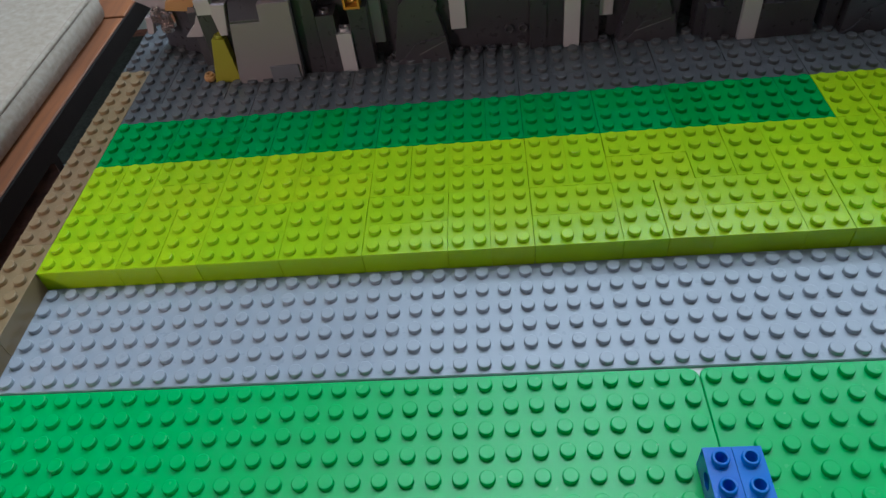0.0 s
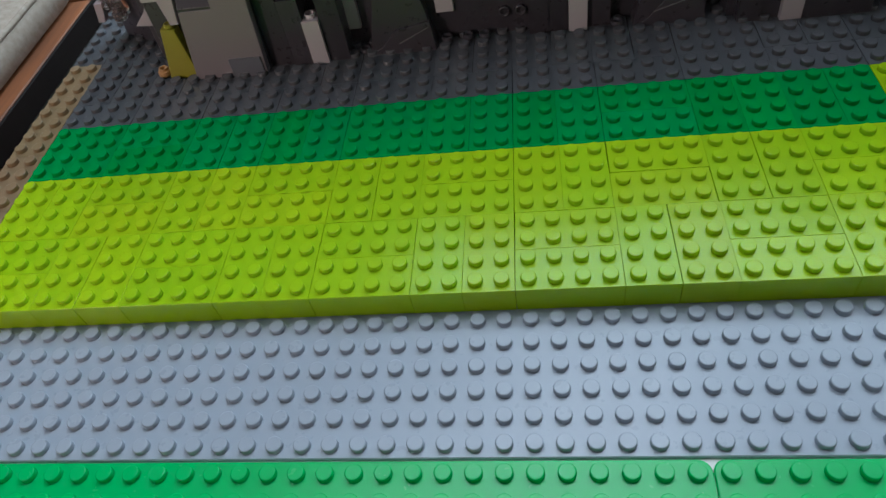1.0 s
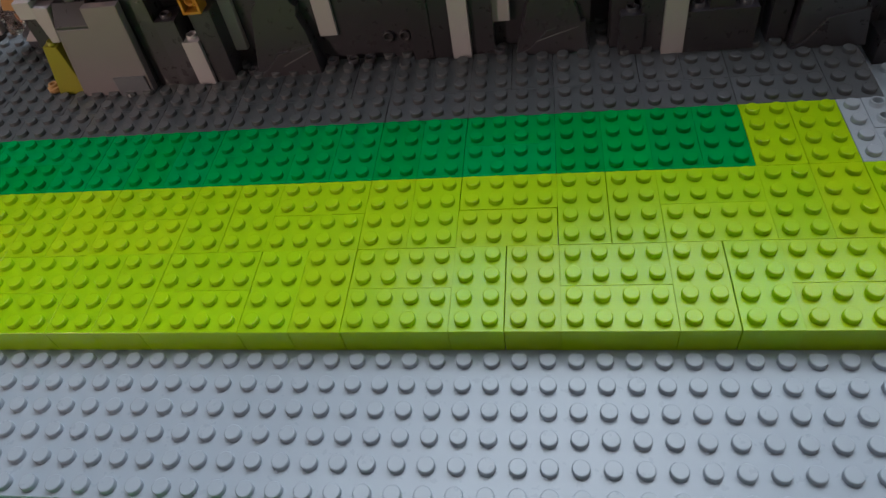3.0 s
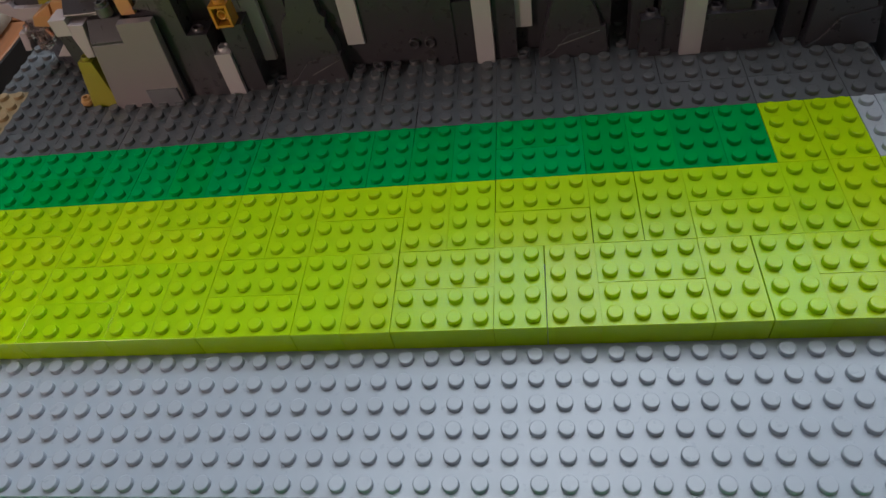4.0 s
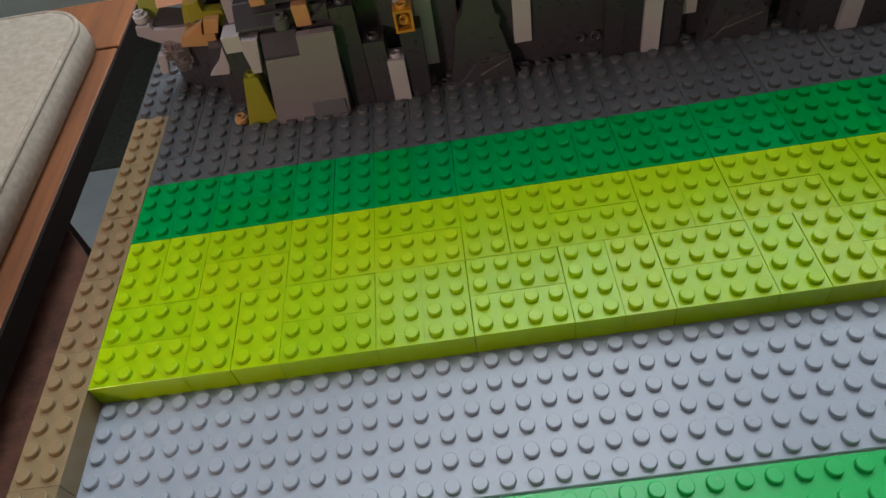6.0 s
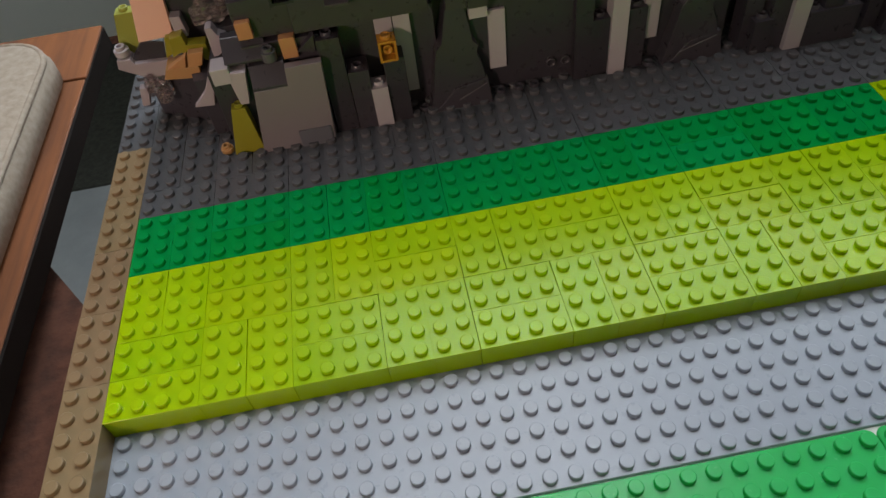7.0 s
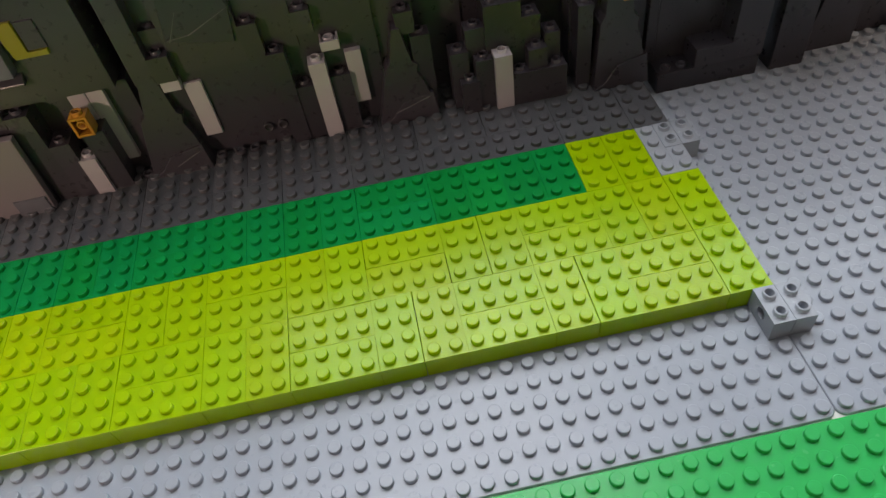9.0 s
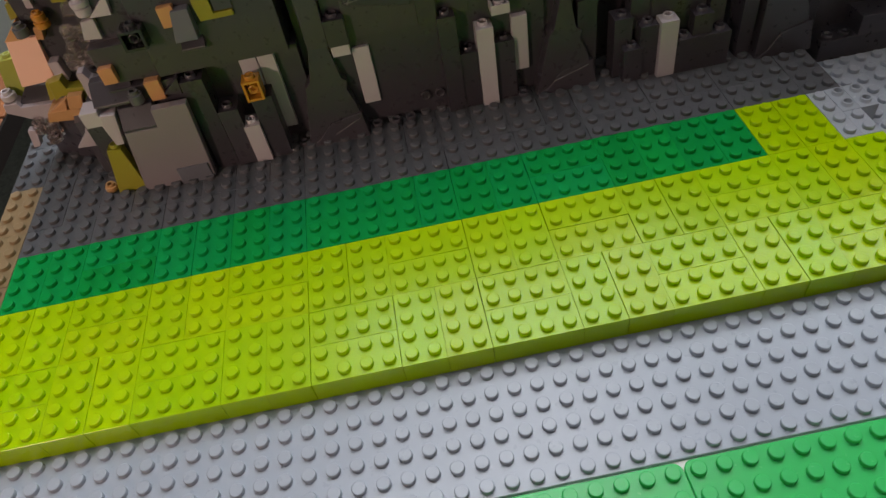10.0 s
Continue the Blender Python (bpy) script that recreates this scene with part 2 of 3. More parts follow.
WX0, WX1, WZ0, WZ1 = -0.10, 1.50, 0.36, 1.40
bm = bmesh.new()
add_box(bm, AX, WX0, RY1, RY1 + 0.12, FZ, CZ)
add_box(bm, AX, AX + 0.12, RY1 + 0.12, AY, FZ, CZ)
add_box(bm, RX0 - 0.1, AX + 0.12, AY, AY + 0.1, FZ, CZ)
add_box(bm, WX1, RX1 + 0.1, RY1, RY1 + 0.12, FZ, CZ)
add_box(bm, WX0, WX1, RY1, RY1 + 0.12, FZ, WZ0)
add_box(bm, WX0, WX1, RY1, RY1 + 0.12, WZ1, CZ)
tagged(part("wall_north", bm, WALLN), "pale grey-green wall with a window opening", "wall", "", "structure")
win = thing("window_1", "white framed window that lets in grey daylight", "window", pose(WX0, RY1 + 0.05, WZ0), "", "structure")
bm = bmesh.new()
ww, wh = WX1 - WX0, WZ1 - WZ0
for a in ((0, ww, 0, 0.05), (0, ww, wh - 0.05, wh), (0, 0.05, 0.05, wh - 0.05), (ww - 0.05, ww, 0.05, wh - 0.05), (ww / 2 - 0.03, ww / 2 + 0.03, 0.05, wh - 0.05)):
    add_box(bm, a[0], a[1], -0.02, 0.03, a[2], a[3])
part("window_frame", bm, FRAMEW, win)
for x0, x1 in ((0.05, ww / 2 - 0.03), (ww / 2 + 0.03, ww - 0.05)):
    bm = bmesh.new()
    add_box(bm, x0, x1, 0.0, 0.006, 0.05, wh - 0.05)
    part("pane", bm, GLASS, win).visible_shadow = False

# a made-up panel to go with the added overhead light
lamp = thing("added_ceiling_panel", "unseen white ceiling panel added over the table for overhead light", "lamp", pose(0.14, 0.50, CZ))
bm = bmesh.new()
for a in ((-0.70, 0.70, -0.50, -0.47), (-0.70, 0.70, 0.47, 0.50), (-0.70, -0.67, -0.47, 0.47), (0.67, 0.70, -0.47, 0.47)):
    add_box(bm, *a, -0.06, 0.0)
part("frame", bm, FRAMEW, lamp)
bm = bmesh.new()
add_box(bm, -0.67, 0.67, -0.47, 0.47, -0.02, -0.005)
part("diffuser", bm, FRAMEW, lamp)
def added_lamp(m, label, rise=0.0):
    ob = thing("added_lamp", label, "lamp", m, "table lamps")
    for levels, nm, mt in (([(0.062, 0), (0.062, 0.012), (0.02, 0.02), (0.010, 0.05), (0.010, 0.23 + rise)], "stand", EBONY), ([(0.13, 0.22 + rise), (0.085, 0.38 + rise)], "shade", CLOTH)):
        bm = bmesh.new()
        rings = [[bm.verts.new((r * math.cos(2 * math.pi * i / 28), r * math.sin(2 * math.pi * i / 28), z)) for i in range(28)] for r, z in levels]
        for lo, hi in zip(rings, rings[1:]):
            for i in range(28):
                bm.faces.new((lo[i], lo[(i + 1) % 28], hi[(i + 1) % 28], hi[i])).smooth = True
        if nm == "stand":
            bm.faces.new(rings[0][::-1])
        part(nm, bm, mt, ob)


# unseen lamp, added to carry the warm light from front left
added_lamp(pose(-0.402, -0.602, -0.0045), "unseen warm lamp added on the bench for the outcrop's light", 0.16)
# out of view, made up to go with the light on the open baseplate
added_lamp(pose(0.885, -0.025, -0.001), "unseen warm lamp added at the table's end")

# ---- the table ----
table = thing("table", "pale lacquered table under the brick layout", "table", pose(0, 0, 0))
bm = bmesh.new()
add_box(bm, -2.2 * P, 1.02, -0.42, 0.42, -0.033, -0.0012, 0.001)
part("tabletop", bm, TABLE, table)
for x, y in ((0.04, -0.38), (0.96, -0.38), (0.04, 0.36), (0.96, 0.36)):
    bm = bmesh.new()
    add_box(bm, x - 0.022, x + 0.022, y - 0.022, y + 0.022, FZ, -0.033, 0.0)
    part("leg", bm, EBONY, table)

# ---- baseplates ----
def baseplate(name, x, y, w, d, mat, label, skip=(), near=(0, 0, 0, 0), ext=0.0):
    """A thin moulded sheet with rounded corners and a stud on every cell but those under bricks.
    The studs inside near are parts of their own, those further off one field."""
    bm = bmesh.new()
    r, n = 0.42 * P, 6
    x0, x1, y0, y1 = 0.0001, w * P - 0.0001, 0.0002, d * P - 0.0002 + ext
    ring = []
    for cx, cy, a0 in ((x1 - r, y0 + r, -90), (x1 - r, y1 - r, 0), (x0 + r, y1 - r, 90), (x0 + r, y0 + r, 180)):
        for k in range(n + 1):
            a = radians(a0 + 90 * k / n)
            ring.append((cx + r * math.cos(a), cy + r * math.sin(a)))
    def inset(q, z):
        mx, my = (x0 + x1) / 2, (y0 + y1) / 2
        return [bm.verts.new((px - math.copysign(q, px - mx), py - math.copysign(q, py - my), z)) for px, py in ring]
    rings = [inset(0, -0.0012), inset(0, -0.0004), inset(0.0003, 0.0)]
    bm.faces.new(rings[0][::-1])
    bm.faces.new(rings[-1])
    for lo, hi in zip(rings, rings[1:]):
        for i in range(len(ring)):
            j = (i + 1) % len(ring)
            bm.faces.new((lo[i], lo[j], hi[j], hi[i]))
    ob = part(name, bm, mat, None, "", pose(x * P, y * P, 0.0))
    rest = bmesh.new()
    for i in range(w):
        for j in range(d):
            if any(a <= x + i < b and c <= y + j < e for a, b, c, e in skip):
                continue
            if near[0] <= x + i < near[1] and near[2] <= y + j < near[3]:
                part("stud", stud_mesh(0, 0, 0.0, mat, 16), mat, ob, "", pose(i * P, j * P, 0.0))
            else:
                add_stud(rest, (i + 0.5) * P, (j + 0.5) * P, 0.0, n=14)
    if rest.verts:
        tagged(part("stud_field", rest, mat, ob), "", "", "", "stuff")
    else:
        rest.free()
    return tagged(ob, label, "baseplate", "baseplates of the layout")


GREEN_Y = -38.02
baseplate("baseplate", -2, -6, 48, 48, SHEET, "light grey studded baseplate under the brick terrace", [(-2, 46, 0, 42), (-2, 0, -6, 42), (45, 46, -2, 0)], (0, 46, -6, 0))
baseplate("baseplate", 46, -6, 48, 48, SHEET, "light grey studded baseplate, open in front of the cliff", [(46, 47, 10, 12), (46, 47, -2, 0), (46, 94, 18, 42)], (46, 59, -6, 16))
baseplate("baseplate", -2, GREEN_Y, 32, 32, MEADOW, "bright green studded baseplate in front", [(29, 30, -13, -10)], (-2, 30, -15, -6))
baseplate("baseplate", 30, GREEN_Y, 32, 32, MEADOW, "bright green studded baseplate in front", [(30, 31, -13, -10)], (30, 62, -15, -6))
baseplate("baseplate", 62, GREEN_Y, 32, 32, MEADOW, "bright green studded baseplate in front", (), (0, 0, 0, 0))

# ---- terraces of bricks ----
lime = thing("lime_terrace", "lime green brick terrace one brick high on the grey baseplate", "brick terrace")
LIME_PLAN = []
for k in range(11):  # four by four cells, in turn two bricks across in front and two along behind, or the reverse
    across, along = (0, 4) if k % 2 == 0 else (4, 0)
    flat = [(4 * k, across, 4, 2), (4 * k, across + 2, 4, 2)]
    deep = [(4 * k, along, 2, 4), (4 * k + 2, along, 2, 4)]
    LIME_PLAN += flat + deep if k % 2 == 0 else deep + flat
LIME_PLAN += [(40, 8, 2, 4), (42, 8, 2, 4), (44, 0, 2, 4), (44, 4, 2, 4)]
for x, y, w, d in LIME_PLAN:
    lay(lime, x, y, w, d, LIME, lean=0.3 if y == 0 else 0.0)
leaf = thing("green_terrace", "dark green strip of bricks behind the lime terrace", "brick terrace")
for k in range(10):
    if k % 3 == 1:
        lay(leaf, 4 * k, 8, 4, 2, LEAF), lay(leaf, 4 * k, 10, 4, 2, LEAF)
    else:
        lay(leaf, 4 * k, 8, 2, 4, LEAF), lay(leaf, 4 * k + 2, 8, 2, 4, LEAF)
slate = thing("slate_terrace", "dark grey brick terrace at the foot of the cliff", "brick terrace")
for k in range(23):
    if k % 2 == 0 and k < 22:
        lay(slate, 2 * k, 12, 4, 2, SLATE)
        lay(slate, 2 * k, 14, 2, 4, SLATE), lay(slate, 2 * k + 2, 14, 2, 4, SLATE)
    elif k == 22:
        lay(slate, 44, 12, 2, 4, SLATE), lay(slate, 44, 16, 2, 2, SLATE)
for k in range(-1, 23):
    lay(slate, 2 * k, 18, 2, 4, SLATE)
    lay(slate, 2 * k, 22, 2, 4, SLATE)
tan = thing("tan_border", "dark tan brick border along the layout's edge", "brick border")
for y, d in ((-6, 2), (-4, 6), (2, 4), (6, 4), (10, 4), (14, 4)):
    lay(tan, -2, y, 2, d, TAN)
pad = thing("grey_brick_pad", "light grey bricks let into the lime terrace's corner", "brick pad")
lay(pad, 44, 8, 1, 4, STONE), lay(pad, 45, 8, 1, 2, STONE)


def pin_brick_mesh(mat):
    """A one by two brick with hollow studs and a round hole through its broad side."""
    bm = bmesh.new()
    g, n, hr, hz = 0.00008, 16, 0.00245, 0.0056
    w, d, h = P - g, 2 * P - g, BRICK
    ring = [(d / 2 + hr * math.cos(2 * math.pi * i / n), hz + hr * math.sin(2 * math.pi * i / n)) for i in range(n)]
    rim = []
    for a, b in ring:
        ux, uz = a - d / 2, b - hz
        k = min((d / 2 - g) / abs(ux) if abs(ux) > 1e-9 else 9e9, ((h - hz) if uz > 0 else hz) / abs(uz) if abs(uz) > 1e-9 else 9e9)
        rim.append((d / 2 + ux * k, hz + uz * k))
    def side_of(pt):
        return "y" if abs(abs(pt[0] - d / 2) - (d / 2 - g)) < 1e-7 else "z"
    border = []  # the rim with the four corners of the broad side put in
    for i in range(n):
        j = (i + 1) % n
        chain = [rim[i]]
        if side_of(rim[i]) != side_of(rim[j]):
            ypt, zpt = (rim[i], rim[j]) if side_of(rim[i]) == "y" else (rim[j], rim[i])
            chain.append((ypt[0], zpt[1]))
        border.append(chain)
    sides = []
    for x in (g, w):
        hole = [bm.verts.new((x, a, b)) for a, b in ring]
        edge = [[bm.verts.new((x, a, b)) for a, b in chain] for chain in border]
        for i in range(n):
            j = (i + 1) % n
            loop = [hole[i]] + edge[i] + [edge[j][0], hole[j]]
            bm.faces.new(loop[::-1] if x == g else loop)
        sides.append((hole, [v for chain in edge for v in chain]))
    bore = [[bm.verts.new((x, a, b)) for a, b in ring] for x in (g, w)]
    for i in range(n):
        j = (i + 1) % n
        bm.faces.new((bore[0][i], bore[1][i], bore[1][j], bore[0][j])).smooth = True
    for i in range(len(sides[0][1])):
        j = (i + 1) % len(sides[0][1])
        bm.faces.new((sides[0][1][j], sides[0][1][i], sides[1][1][i], sides[1][1][j]))
    for f in [f for f in bm.faces if all(abs(v.co.z - h) < 1e-7 for v in f.verts)]:
        bm.faces.remove(f)
    for j in range(2):
        add_hollow_top(bm, g, w, g + j * (d - g) / 2, g + (j + 1) * (d - g) / 2, h)
    # a disc added near the bore's far end so that the hole stays dark
    wall = [bm.verts.new((w * 0.97, a, b)) for a, b in ring]
    bm.faces.new(wall[::-1])
    return mesh_of(bm, "pin_brick", mat)


def pin_pair(x, y, mat, label, group):
    me = pin_brick_mesh(mat)
    for k in range(2):
        ob = part("pin_brick", me, mat, None, "", pose((x + k) * P, y * P, 0.0002, 0, 0, RND.uniform(-0.2, 0.2)))
        tagged(ob, label, "toy brick", group)


pin_pair(45, -2, STONE, "light grey brick with a pin hole bridging two baseplates", "bricks that bridge the baseplates")
pin_pair(45, 10, STONE, "light grey brick with hollow studs beside the lime terrace", "bricks that bridge the baseplates")
pin_pair(29, -12.14, BLUE, "blue brick with a pin hole bridging two green baseplates", "bricks that bridge the baseplates")

# ---- the brick-built cliff ----
def cell_box(name, parent, x0, x1, y, z0, z1, mat, depth=2.0, studs=False, bevel=0.0002, label=""):
    """A brick or panel of the cliff in stud units, front face at y; studs: hollow knobs on its top."""
    bm = bmesh.new()
    if studs:
        n = max(1, round(x1 - x0))
        add_open_box(bm, x0 * P, x1 * P, y * P, (y + depth) * P, z0 * P, z1 * P)
        for i in range(n):
            add_hollow_top(bm, (x0 + i * (x1 - x0) / n) * P, (x0 + (i + 1) * (x1 - x0) / n) * P, y * P, (y + min(1.0, depth)) * P, z1 * P)
        if depth > 1.0:
            bm.faces.new([bm.verts.new((px * P, py * P, z1 * P)) for px, py in ((x0, y + 1), (x1, y + 1), (x1, y + depth), (x0, y + depth))])
        bmesh.ops.remove_doubles(bm, verts=bm.verts[:], dist=2e-6)
    else:
        add_box(bm, x0 * P, x1 * P, y * P, (y + depth) * P, z0 * P, z1 * P, bevel)
    ob = part(name, bm, mat, parent, label)
    ob.matrix_basis = pose(0, RND.uniform(-1e-4, 1e-4), 0)
    return ob


def prism(name, parent, outline, y, mat, depth=1.0, back=0.0, label=""):
    """A slab with a straight-sided outline in x and z; back: how far its top leans away."""
    bm = bmesh.new()
    z0, z1 = min(z for _, z in outline), max(z for _, z in outline)
    def at(x, z, d):
        return bm.verts.new((x * P, (y + d + back * (z - z0) / (z1 - z0)) * P, z * P))
    front = [at(x, z, 0) for x, z in outline]
    rear = [at(x, z, depth) for x, z in outline]
    bm.faces.new(front)
    bm.faces.new(rear[::-1])
    for i in range(len(front)):
        j = (i + 1) % len(front)
        bm.faces.new((front[j], front[i], rear[i], rear[j]))
    bmesh.ops.recalc_face_normals(bm, faces=bm.faces)
    bmesh.ops.bevel(bm, geom=bm.edges[:], offset=0.0002, segments=1, affect="EDGES")
    return part(name, bm, mat, parent, label)


def wedge(name, parent, x0, x1, yb, yt, z0, z1, mat, depth=2.0, lip=0.15, label=""):
    """A slope brick: its face rises from the front edge at yb to the rear edge at yt."""
    bm = bmesh.new()
    prof = [(yb, z0), (yb, z0 + lip), (yt, z1), (yt + 0.01 + depth * 0.3, z1), (yb + depth, z0)]
    if prof[3][0] > prof[4][0]:
        prof[4] = (prof[3][0], z0)
    a = [bm.verts.new((x0 * P, q * P, z * P)) for q, z in prof]
    b = [bm.verts.new((x1 * P, q * P, z * P)) for q, z in prof]
    bm.faces.new(a[::-1])
    bm.faces.new(b)
    for i in range(5):
        j = (i + 1) % 5
        bm.faces.new((a[i], a[j], b[j], b[i]))
    bmesh.ops.recalc_face_normals(bm, faces=bm.faces)
    bmesh.ops.bevel(bm, geom=bm.edges[:], offset=0.0002, segments=1, affect="EDGES")
    return part(name, bm, mat, parent, label)


def rock(parent, x0, x1, t0, t1, y, z0, z1, seed, mat, back=0.8):
    """A moulded rock panel: broad foot, shoulders, narrow head that leans back, and a proud slanting foot facet."""
    rr = random.Random(seed)
    w, h = x1 - x0, z1 - z0
    def left(v, d=0.0):
        return (x0 + (t0 - x0) * v ** 0.9 + d * w + rr.uniform(-0.01, 0.01) * w, z0 + h * v)
    def right(v, d=0.0):
        return (x1 + (t1 - x1) * v ** 0.75 + d * w + rr.uniform(-0.01, 0.01) * w, z0 + h * v)
    outline = [(x0, z0), (x1, z0), right(0.10, 0.02), right(0.38, 0.03), right(0.52, 0.0), right(0.60, 0.05), right(0.64, -0.01),
               (t1, z1), (t0, z1), left(0.66, 0.02), left(0.60, -0.05), left(0.12, -0.01)]
    prism("rock_panel", parent, outline, y - 0.3, mat, 2.1, back)
    foot = [(x0 + 0.01 * w, z0), (x1 - 0.02 * w, z0), (x1 - 0.07 * w, z0 + 0.27 * h), (x0 + 0.42 * w, z0 + 0.21 * h), (x0 + 0.2 * w, z0 + 0.06 * h)]
    return prism("rock_facet", parent, foot, y - 0.42, mat, 0.4, 0.22)


def knob(parent, x, y, z, mat, r=0.30, h=0.21, side=False, name="stud", label=""):
    """A loose round knob or a stud that faces up or, with side, out of the wall."""
    bm = bmesh.new()
    add_stud(bm, 0, 0, 0, n=14, r=r * P, h=h * P, hollow=True)
    return part(name, bm, mat, parent, label, pose(x * P, y * P, z * P, 90 if side else 0, 0, 0))


def hollow_bracket(parent, x0, x1, y, z0, z1, mat, depth, label):
    """A bracket brick seen into its open side: four thin walls, a back plate and a stud inside; a stud on top."""
    bm = bmesh.new()
    w = 0.13
    for a in ((x0, x1, z0, z0 + w), (x0, x1, z1 - w, z1), (x0, x0 + w, z0 + w, z1 - w), (x1 - w, x1, z0 + w, z1 - w)):
        add_box(bm, a[0] * P, a[1] * P, y * P, (y + depth) * P, a[2] * P, a[3] * P)
    add_box(bm, (x0 + w) * P, (x1 - w) * P, (y + depth * 0.6) * P, (y + depth) * P, (z0 + w) * P, (z1 - w) * P)
    ob = part("bracket", bm, mat, parent, label)
    cx = (x0 + x1) / 2
    knob(ob, cx, y + depth * 0.6, (z0 + z1) / 2, mat, 0.28, depth * 0.4, True)
    knob(ob, cx, y + depth / 2, z1, mat)
    return ob


def open_tray(parent, x0, x1, y, z0, z1, mat, label):
    """A small brick with a thin rim round its open top and a hollow stud in it."""
    bm = bmesh.new()
    w, zm = 0.1, z1 - 0.22
    add_box(bm, x0 * P, x1 * P, y * P, (y + 1) * P, z0 * P, zm * P)
    for a in ((x0, x1, y, y + w), (x0, x1, y + 1 - w, y + 1), (x0, x0 + w, y + w, y + 1 - w), (x1 - w, x1, y + w, y + 1 - w)):
        add_box(bm, a[0] * P, a[1] * P, a[2] * P, a[3] * P, zm * P, z1 * P)
    ob = part("bracket", bm, mat, parent, label)
    knob(ob, (x0 + x1) / 2, y + 0.5, zm, mat, 0.3, 0.28)
    return ob


def round_stack(parent, x, y, z, mat, levels, name="round_brick", label=""):
    """Round bricks as turned parts: levels are radius and height in stud units."""
    bm = bmesh.new()
    n = 14
    r, h = levels[-1]
    levels = list(levels) + [(r * 0.62, h), (r * 0.62, h - 0.3)]  # the top stud is hollow
    def ring(r, h):
        return [bm.verts.new((r * P * math.cos(2 * math.pi * i / n), r * P * math.sin(2 * math.pi * i / n), h * P)) for i in range(n)]
    for a, b in zip(levels, levels[1:]):
        lo, hi = ring(*a), ring(*b)
        for i in range(n):
            j = (i + 1) % n
            bm.faces.new((lo[i], lo[j], hi[j], hi[i])).smooth = True
    bm.faces.new(ring(*levels[0])[::-1])
    bm.faces.new(ring(*levels[-1]))
    return part(name, bm, mat, parent, label, pose(x * P, y * P, z * P))


ROCK = plastic("cliff_grey_plastic", (0.046, 0.042, 0.052), 0.28, 0.16, 0.012)
ROCK_MID = plastic("mid_grey_plastic", (0.210, 0.184, 0.203), 0.34, 0.08, 0.01)
OLIVE_PALE = plastic("pale_olive_plastic", (0.30, 0.33, 0.06), 0.3, 0.05, 0.006)
ROCK_BLUE = plastic("blue_grey_plastic", (0.13, 0.135, 0.16), 0.3, 0.05, 0.006)
LAVENDER = plastic("pale_stone_plastic", (0.41, 0.365, 0.40), 0.3, 0.06, 0.01)
INK = plastic("black_plastic", (0.02, 0.02, 0.023), 0.25, 0.05, 0.004)
# lighter and pinker than its plastic: the warm light is in the colour
SALMON = plastic("warm_lit_nougat_plastic", (0.82, 0.49, 0.37), 0.3, 0.05, 0.006)
GOLD = plastic("golden_plastic", (0.46, 0.21, 0.025), 0.25, 0.06, 0.006)
CLEAR = material("clear_plastic", (0.96, 0.86, 0.85), 0.06)
CLEAR.node_tree.nodes["Principled BSDF"].inputs["Transmission Weight"].default_value = 0.94

# the outcrop at the left end
out = thing("rock_outcrop", "grey brick outcrop with olive, nougat and clear pieces", "brick cliff")
S = 1.2  # top of the dark grey terrace
prism("slab", out, [(6.7, S), (10.8, S), (11.1, 6.3), (9.2, 6.3), (9.1, 5.2), (7.3, 5.2)], 15.55, ROCK_MID, 0.5, 0.0, "large smooth mid-grey slab")
cell_box("tile", out, 8.9, 10.7, 15.45, S, 2.3, ROCK_BLUE, 0.5)
cell_box("brick", out, 7.2, 10.9, 16.06, S, 5.15, ROCK, 0.44)
wedge("slope", out, 7.3, 9.15, 15.6, 16.3, 5.2, 6.3, ROCK, 2.0)
wedge("slope", out, 6.2, 8.4, 16.3, 17.2, 6.5, 7.6, ROCK, 2.0)
cell_box("panel", out, 5.1, 7.3, 16.5, S, 6.1, ROCK, 3.0)
prism("olive_slope", out, [(5.05, S), (6.75, S), (6.5, 4.1), (5.75, 4.2)], 15.85, OLIVE, 0.65, 0.0, "olive yellow slope brick")
knob(out, 6.15, 16.2, 4.15, OLIVE, 0.26)
round_stack(out, 4.62, 16.25, S, SAND, [(0.26, 0), (0.36, 0.12), (0.36, 0.34), (0.25, 0.36), (0.25, 0.52)], label="nougat round stud at the foot")
prism("slope", out, [(6.35, 4.3), (6.8, 4.3), (7.15, 6.2), (6.15, 6.3)], 16.0, LAVENDER, 0.8, 0.0, "pale grey slope")
cell_box("cube", out, 5.4, 6.35, 16.0, 5.7, 6.6, PALE, 1.2, label="pale grey cube")
cell_box("wall_block", out, 7.3, 10.1, 17.6, 5.6, 18.6, ROCK, 3.6)
cell_box("wall_block", out, 3.0, 7.3, 20.9, 5.0, 18.6, ROCK, 1.6)
bm = bmesh.new()
foot = [(0.45, 21.1), (3.5, 19.5), (3.85, 18.1), (5.3, 18.1), (5.3, 22.1), (0.45, 22.1)]
rings = [[bm.verts.new((x * P, y * P, z * P)) for x, y in foot] for z in (S, 4.9)]
bm.faces.new(rings[1])
bm.faces.new(rings[0][::-1])
for i in range(6):
    j = (i + 1) % 6
    bm.faces.new((rings[0][i], rings[0][j], rings[1][j], rings[1][i]))
bmesh.ops.bevel(bm, geom=bm.edges[:], offset=0.0002, segments=1, affect="EDGES")
part("back_block", bm, ROCK, out, "dark block with a slanting face")
cell_box("wall_block", out, 7.2, 10.05, 16.9, 7.45, 9.55, ROCK, 3.0)
cell_box("wall_block", out, 7.2, 11.2, 16.7, 5.0, 7.2, ROCK, 3.0)
